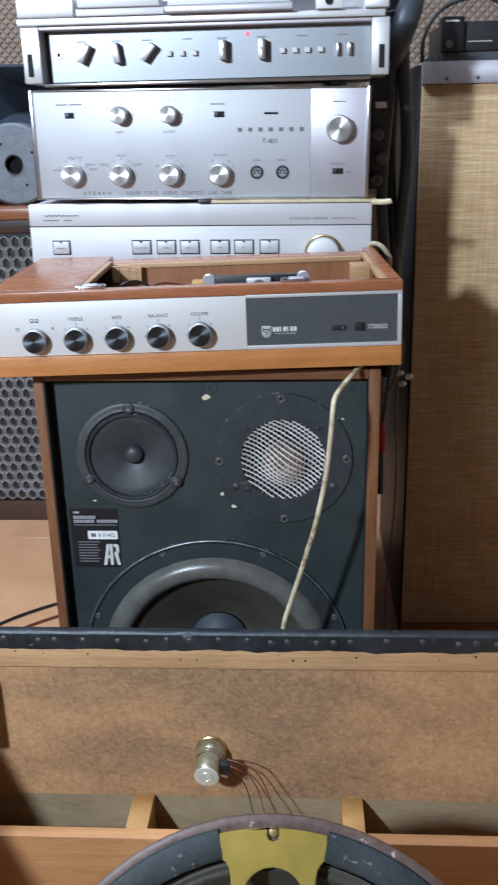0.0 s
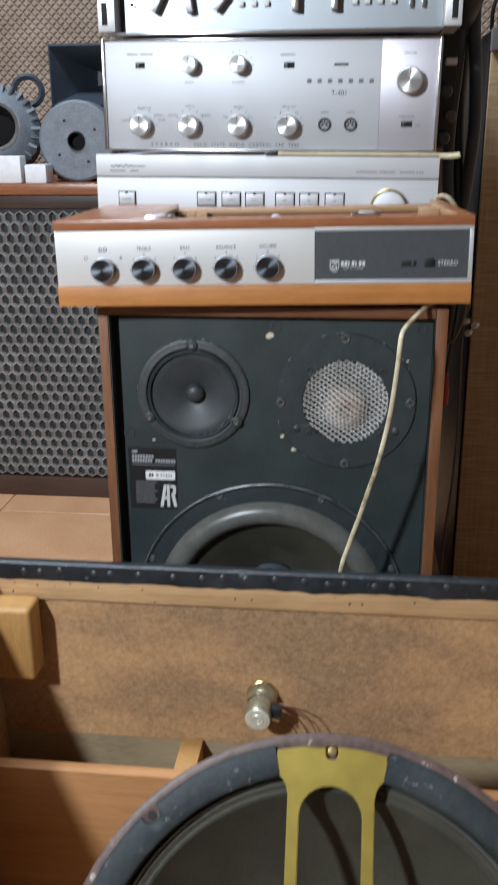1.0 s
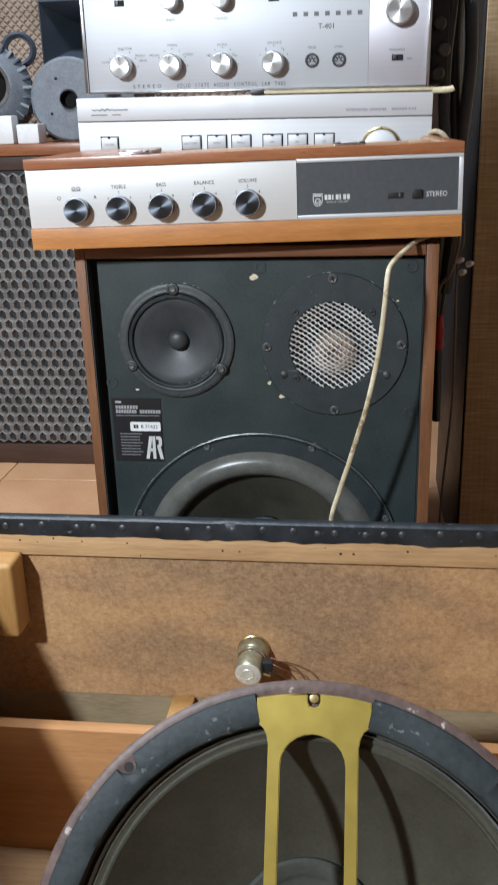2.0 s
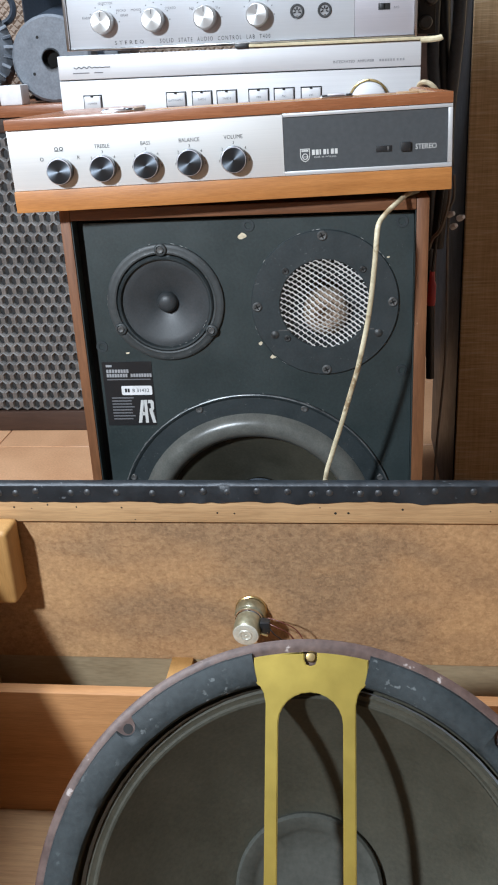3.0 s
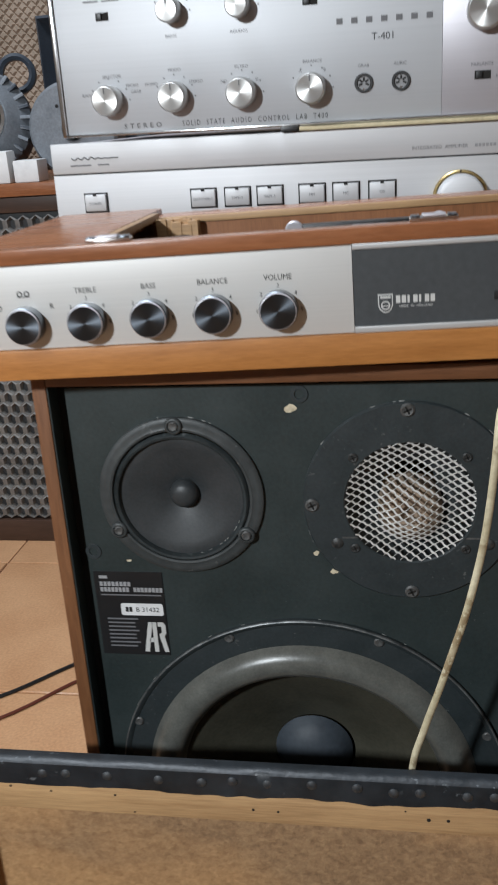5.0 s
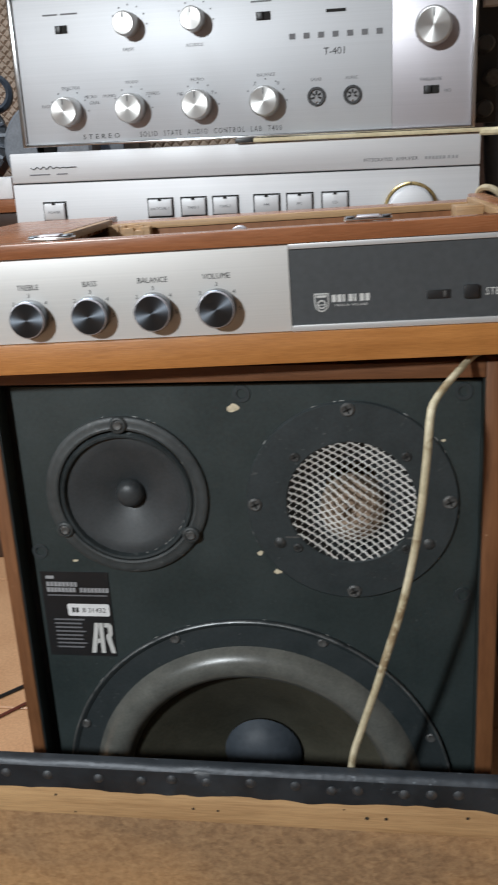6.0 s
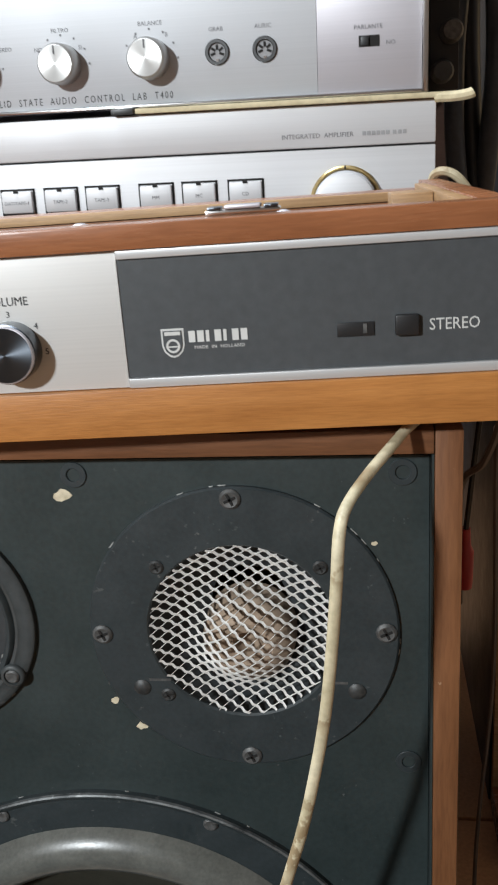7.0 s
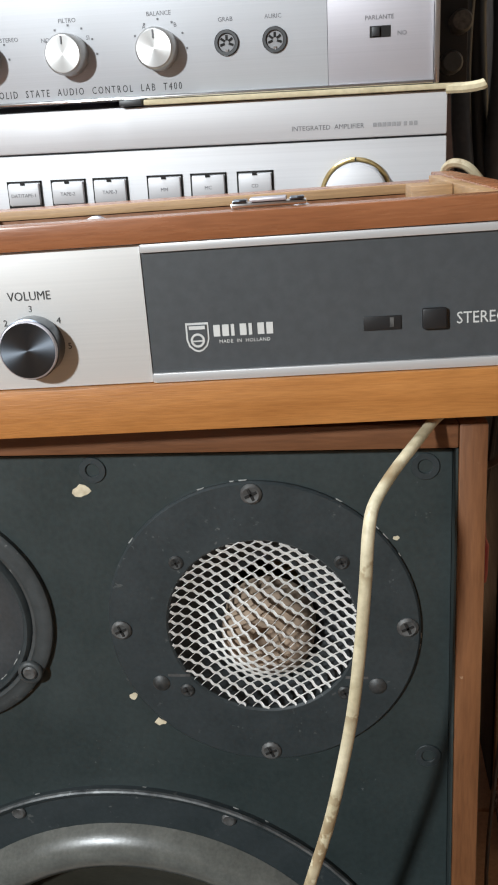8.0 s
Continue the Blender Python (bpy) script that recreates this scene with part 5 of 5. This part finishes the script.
part("flare", horn_mesh(), HORN, hn)
part("horn_case", box(-0.652, -0.462, 2.115, 2.20, 0.692, 0.9600, 0.004), HORN, hn)
part("horn_rim", box(-0.652, -0.462, 2.001, 2.113, 0.692, 0.8370, 0.004), HORN, hn)
rm = solid("small_driver_ring", lathe([(0.024, 0), (0.024, 0.012), (0.030, 0.016), (0.036, 0.012), (0.036, 0)], pose(-0.712, 2.03, 0.873, 84, 0, 10), 40, closed=True), HORN, "small dark driver ring behind the finned driver", "loudspeaker driver", (-0.69, 2.03, 0.835))
solid("white_foam_block", box(-0.800, -0.678, 1.848, 1.885, 0.6902, 0.7440, 0.004), WHITE, "white foam block in front of the finned driver", "foam block", (-0.74, 1.92, 0.69))
solid("white_carton", box(-0.672, -0.627, 1.852, 1.900, 0.6902, 0.7270, 0.003), WHITE, "small white carton on the cabinet top", "carton", (-0.65, 1.92, 0.69))


# perforated tan panel behind, and the far right one
def perforated_panel(name, x0, x1, y, z0, z1, label, px=0.021):
    th = thing(name, Matrix.Translation(((x0 + x1) / 2, y, 0)), label, "cabinet")
    b = bmesh.new()
    row, z = 0, z0
    while z < z1:
        x = x0 + (px / 2 if row % 2 else 0)
        while x < x1:
            o, i_ = [], []
            for k in range(4):
                a = radians(90 * k)
                o.append(b.verts.new((x + math.cos(a) * px / 2, y, z + math.sin(a) * px / 2)))
                i_.append(b.verts.new((x + math.cos(a) * px * 0.24, y - 0.0045, z + math.sin(a) * px * 0.24)))
            for k in range(4):
                b.faces.new((o[k], o[(k + 1) % 4], i_[(k + 1) % 4], i_[k]))
            b.faces.new(i_)
            x += px
        z += px / 2
        row += 1
    bmesh.ops.recalc_face_normals(b, faces=b.faces[:])
    part("lattice", b, TAN_LATTICE, th, "tan woven lattice")
    part("backing", box(x0, x1, y + 0.004, y + 0.03, 0.0, z1), FRAME_DARK, th)
    return th


TAN_LATTICE = surface("tan_lattice", (0.24, 0.18, 0.13), (0.40, 0.31, 0.24), 14, (0.6, 0.8), 0, 0.0003)
perforated_panel("lattice_cabinet", -1.60, -0.25, 2.36, 0.70, 1.60, "tall tan lattice-fronted cabinet against the wall")
perforated_panel("lattice_cabinet", -0.05, 1.0, 2.36, 0.80, 1.60, "tan lattice-fronted cabinet against the wall")


# ---------------------------------------------------------------- cloth-fronted cabinet on the right
CC = thing("cloth_cabinet", Matrix.Translation((0.45, 1.5, 0)), "large cabinet with tan woven grille cloth and a metal top strip", "loudspeaker")
CX0, CX1, CY = 0.176, 0.85, 1.380
part("carcass", box(CX0, CX1, CY + 0.012, CY + 0.42, 0.0, 0.9155, 0.002), VINYL, CC)
part("grille_cloth", box(CX0 + 0.002, CX1 - 0.002, CY, CY + 0.0115, 0.0, 0.8880, 0.002), CLOTH, CC, "tan slubbed woven grille cloth")
part("metal_strip", box(CX0 + 0.001, CX1 - 0.001, CY - 0.005, CY + 0.0115, 0.8885, 0.9175, 0.001), SILVER_DULL, CC, "dull metal strip along the top")
for x in (0.210, 0.253, 0.33, 0.40):
    part("nail", lathe([(0, 0.0016), (0.002, 0.0010), (0.0026, 0)], facing(x, CY - 0.005, 0.8955), 12), SCREW, CC)

part("base_board", box(CX0 + 0.001, CX1 - 0.001, CY - 0.085, CY - 0.001, 0.0, 0.030, 0.002), TEAK, CC, "brown projecting base board")

bd = thing("black_cassette_unit", Matrix.Translation((0.28, 1.4, 0.9176)), "small black electronic unit on the cloth cabinet", "electronic unit")
part("body", box(0.206, 0.440, 1.390, 1.55, 0.9295, 0.9680, 0.003), BLACK, bd)
part("base", box(0.197, 0.445, 1.386, 1.55, 0.9177, 0.9290, 0.002), GREY_PANEL, bd, "grey lower plinth")
part("end_block", box(0.202, 0.232, 1.380, 1.42, 0.9295, 0.9740, 0.002), BLACK, bd)
part("knob", lathe([(0, 0.006), (0.0045, 0.006), (0.005, 0.005), (0.005, 0)], facing(0.212, 1.380, 0.9390), 20), SCREW, bd)
bars(bd, [(0.238, 0.272)], 1.3898, 0.9420, 0.9432, WHITE_INK)
bars(bd, [(0.206, 0.224)], 1.3798, 0.9670, 0.9695, WHITE_INK)
solid("grey_lead", tube([(0.181, 1.42, 0.919), (0.181, 1.41, 0.950), (0.198, 1.41, 0.980), (0.230, 1.43, 0.998), (0.28, 1.46, 1.003), (0.34, 1.48, 0.968)], 0.0028, 8), GREY_PANEL, "grey lead looping over the black unit", "cable", (0.165, 1.36, 0.907))

# cables hanging in the gap beside the stack
for i, (x, y, r, drop) in enumerate(((0.118, 1.25, 0.0075, 0.62), (0.130, 1.27, 0.0090, 0.50), (0.141, 1.26, 0.0080, 0.60), (0.124, 1.30, 0.0060, 0.30), (0.136, 1.31, 0.0070, 0.58))):
    pts = [(x + 0.004 * math.sin(i * 2.1 + k * 1.3), y + 0.012 * math.sin(i + k * 0.9), 0.97 - k * (0.97 - drop) / 6) for k in range(7)]
    solid("hanging_cable", tube(pts, r, 10, 6), (HOSE, CABLE_BLACK, HOSE, CABLE_BLACK, HOSE)[i], "thick dark cable hanging beside the amplifier stack", "cable", (x, y, drop), group="cables beside the stack")
mc = thing("mains_connector", Matrix.Translation((0.105, 1.18, 0.7632)), "dark cluster of rear connectors behind the stack", "connector")
for i, z in enumerate((0.775, 0.800, 0.828, 0.905)):
    part("connector_shell", lathe([(0, 0.02), (0.006, 0.02), (0.0075, 0.016), (0.0075, 0)], facing(0.100 + 0.006 * (i % 2), 1.19, z), 16), (GREY_PANEL, SCREW)[i % 2], mc)
part("connector_bracket", box(0.092, 0.112, 1.192, 1.21, 0.7635, 0.92, 0.001), BLACK, mc)
bx = thing("black_meter_box", Matrix.Translation((0.15, 1.62, 0.905)), "black boxy unit with small keys behind the stack", "electronic unit")
part("body", box(0.085, 0.150, 1.395, 1.50, 0.9055, 1.010, 0.003), BLACK, bx)
for i in range(3):
    for j in range(3):
        part("key", box(0.104 + 0.014 * i, 0.114 + 0.014 * i, 1.393, 1.396, 0.957 + 0.011 * j, 0.964 + 0.011 * j, 0.0005), GREY_PANEL, bx)
solid("thick_black_cable", tube([(0.118, 1.28, 0.905), (0.128, 1.24, 0.935), (0.140, 1.25, 0.965), (0.150, 1.30, 0.990), (0.146, 1.36, 1.02)], 0.016, 12), HOSE, "thick blue-grey cable looping at the top of the stack", "cable", (0.12, 1.28, 0.9))
part("white_plug", box(0.098, 0.111, 1.176, 1.191, 0.8580, 0.8650, 0.001), WHITE, mc, "white plastic plug")
solid("cream_flex", tube([(0.084, 1.074, 0.7000), (0.087, 1.060, 0.7130), (0.096, 1.055, 0.7130), (0.105, 1.058, 0.7040), (0.110, 1.068, 0.692), (0.108, 1.090, 0.668), (0.098, 1.130, 0.642), (0.088, 1.160, 0.6342)], 0.0026, 8), CABLE, "cream flex curling out beside the silver amplifier", "cable", (0.088, 1.16, 0.631))
solid("red_plug", lathe([(0, 0), (0.0042, 0), (0.0046, 0.004), (0.0046, 0.022), (0.003, 0.026), (0.0025, 0.036), (0, 0.036)], pose(0.0960, 0.955, 0.502, 6), 16), RED_PLASTIC, "red phono plug hanging beside the loudspeaker", "plug", (0.0960, 0.955, 0.538))
solid("black_phono_lead", tube([(0.0960, 0.951, 0.537), (0.0985, 0.950, 0.565), (0.1020, 0.950, 0.600), (0.1060, 0.952, 0.634)], 0.0016, 6), CABLE_BLACK, "thin black phono lead", "cable", (0.094, 0.90, 0.56))

solid("grey_signal_lead", tube([(0.106, 0.90, 0.632), (0.105, 0.905, 0.610), (0.100, 0.92, 0.585), (0.092, 0.94, 0.565), (0.089, 0.96, 0.50), (0.090, 0.97, 0.003)], 0.0018, 6), GREY_LEAD, "thin grey lead hanging beside the loudspeaker", "cable", (0.09, 0.97, 0))
solid("grey_signal_lead", tube([(0.112, 0.93, 0.634), (0.113, 0.935, 0.612), (0.109, 0.94, 0.585), (0.112, 0.95, 0.45), (0.106, 0.96, 0.30), (0.114, 0.97, 0.12), (0.108, 0.98, 0.003)], 0.0014, 6), GREY_LEAD, "thin grey lead hanging beside the loudspeaker", "cable", (0.108, 0.98, 0))
wc = thing("white_wire_connector", Matrix.Translation((0.1125, 0.94, 0.585)), "small white twisted wire connector in the dark gap", "connector")
for i, (dx, dz) in enumerate(((0, 0), (0.006, 0.008), (-0.004, 0.012))):
    part("connector_cap", lathe([(0, 0.008), (0.002, 0.0075), (0.0032, 0.003), (0.0030, 0)], pose(0.1125 + dx, 0.937, 0.584 + dz, 70, 20 * i, 30), 12), WHITE, wc)

# wires on the floor
solid("black_floor_wire", tube([(-0.75, 1.25, 0.003), (-0.60, 1.34, 0.003), (-0.50, 1.44, 0.003), (-0.40, 1.50, 0.003), (-0.24, 1.52, 0.003)], 0.0028, 6), CABLE_BLACK, "thin black wire lying on the tiles", "wire", (-0.5, 1.44, 0))
solid("red_floor_wire", tube([(-0.75, 1.18, 0.003), (-0.58, 1.29, 0.003), (-0.48, 1.40, 0.003), (-0.38, 1.46, 0.003), (-0.24, 1.47, 0.003)], 0.0024, 6), CABLE_RED, "thin red-brown wire lying on the tiles", "wire", (-0.48, 1.4, 0))

# ---------------------------------------------------------------- floor tiles
ground = bpy.data.objects["floor"]
tile_bm = box(-0.1985, 0.1985, -0.1985, 0.1985, -0.008, 0.0, 0.0015, 1)
tile_mesh = mesh_of("tile", tile_bm, TILE)
for ix in range(11):
    for iy in range(11):
        t_ob = new("tile", tile_mesh)
        t_ob.parent = ground
        t_ob.location = (-2.16 + 0.4 * ix - 0.0, -1.62 + 0.4 * iy - 0.02, 0.06)
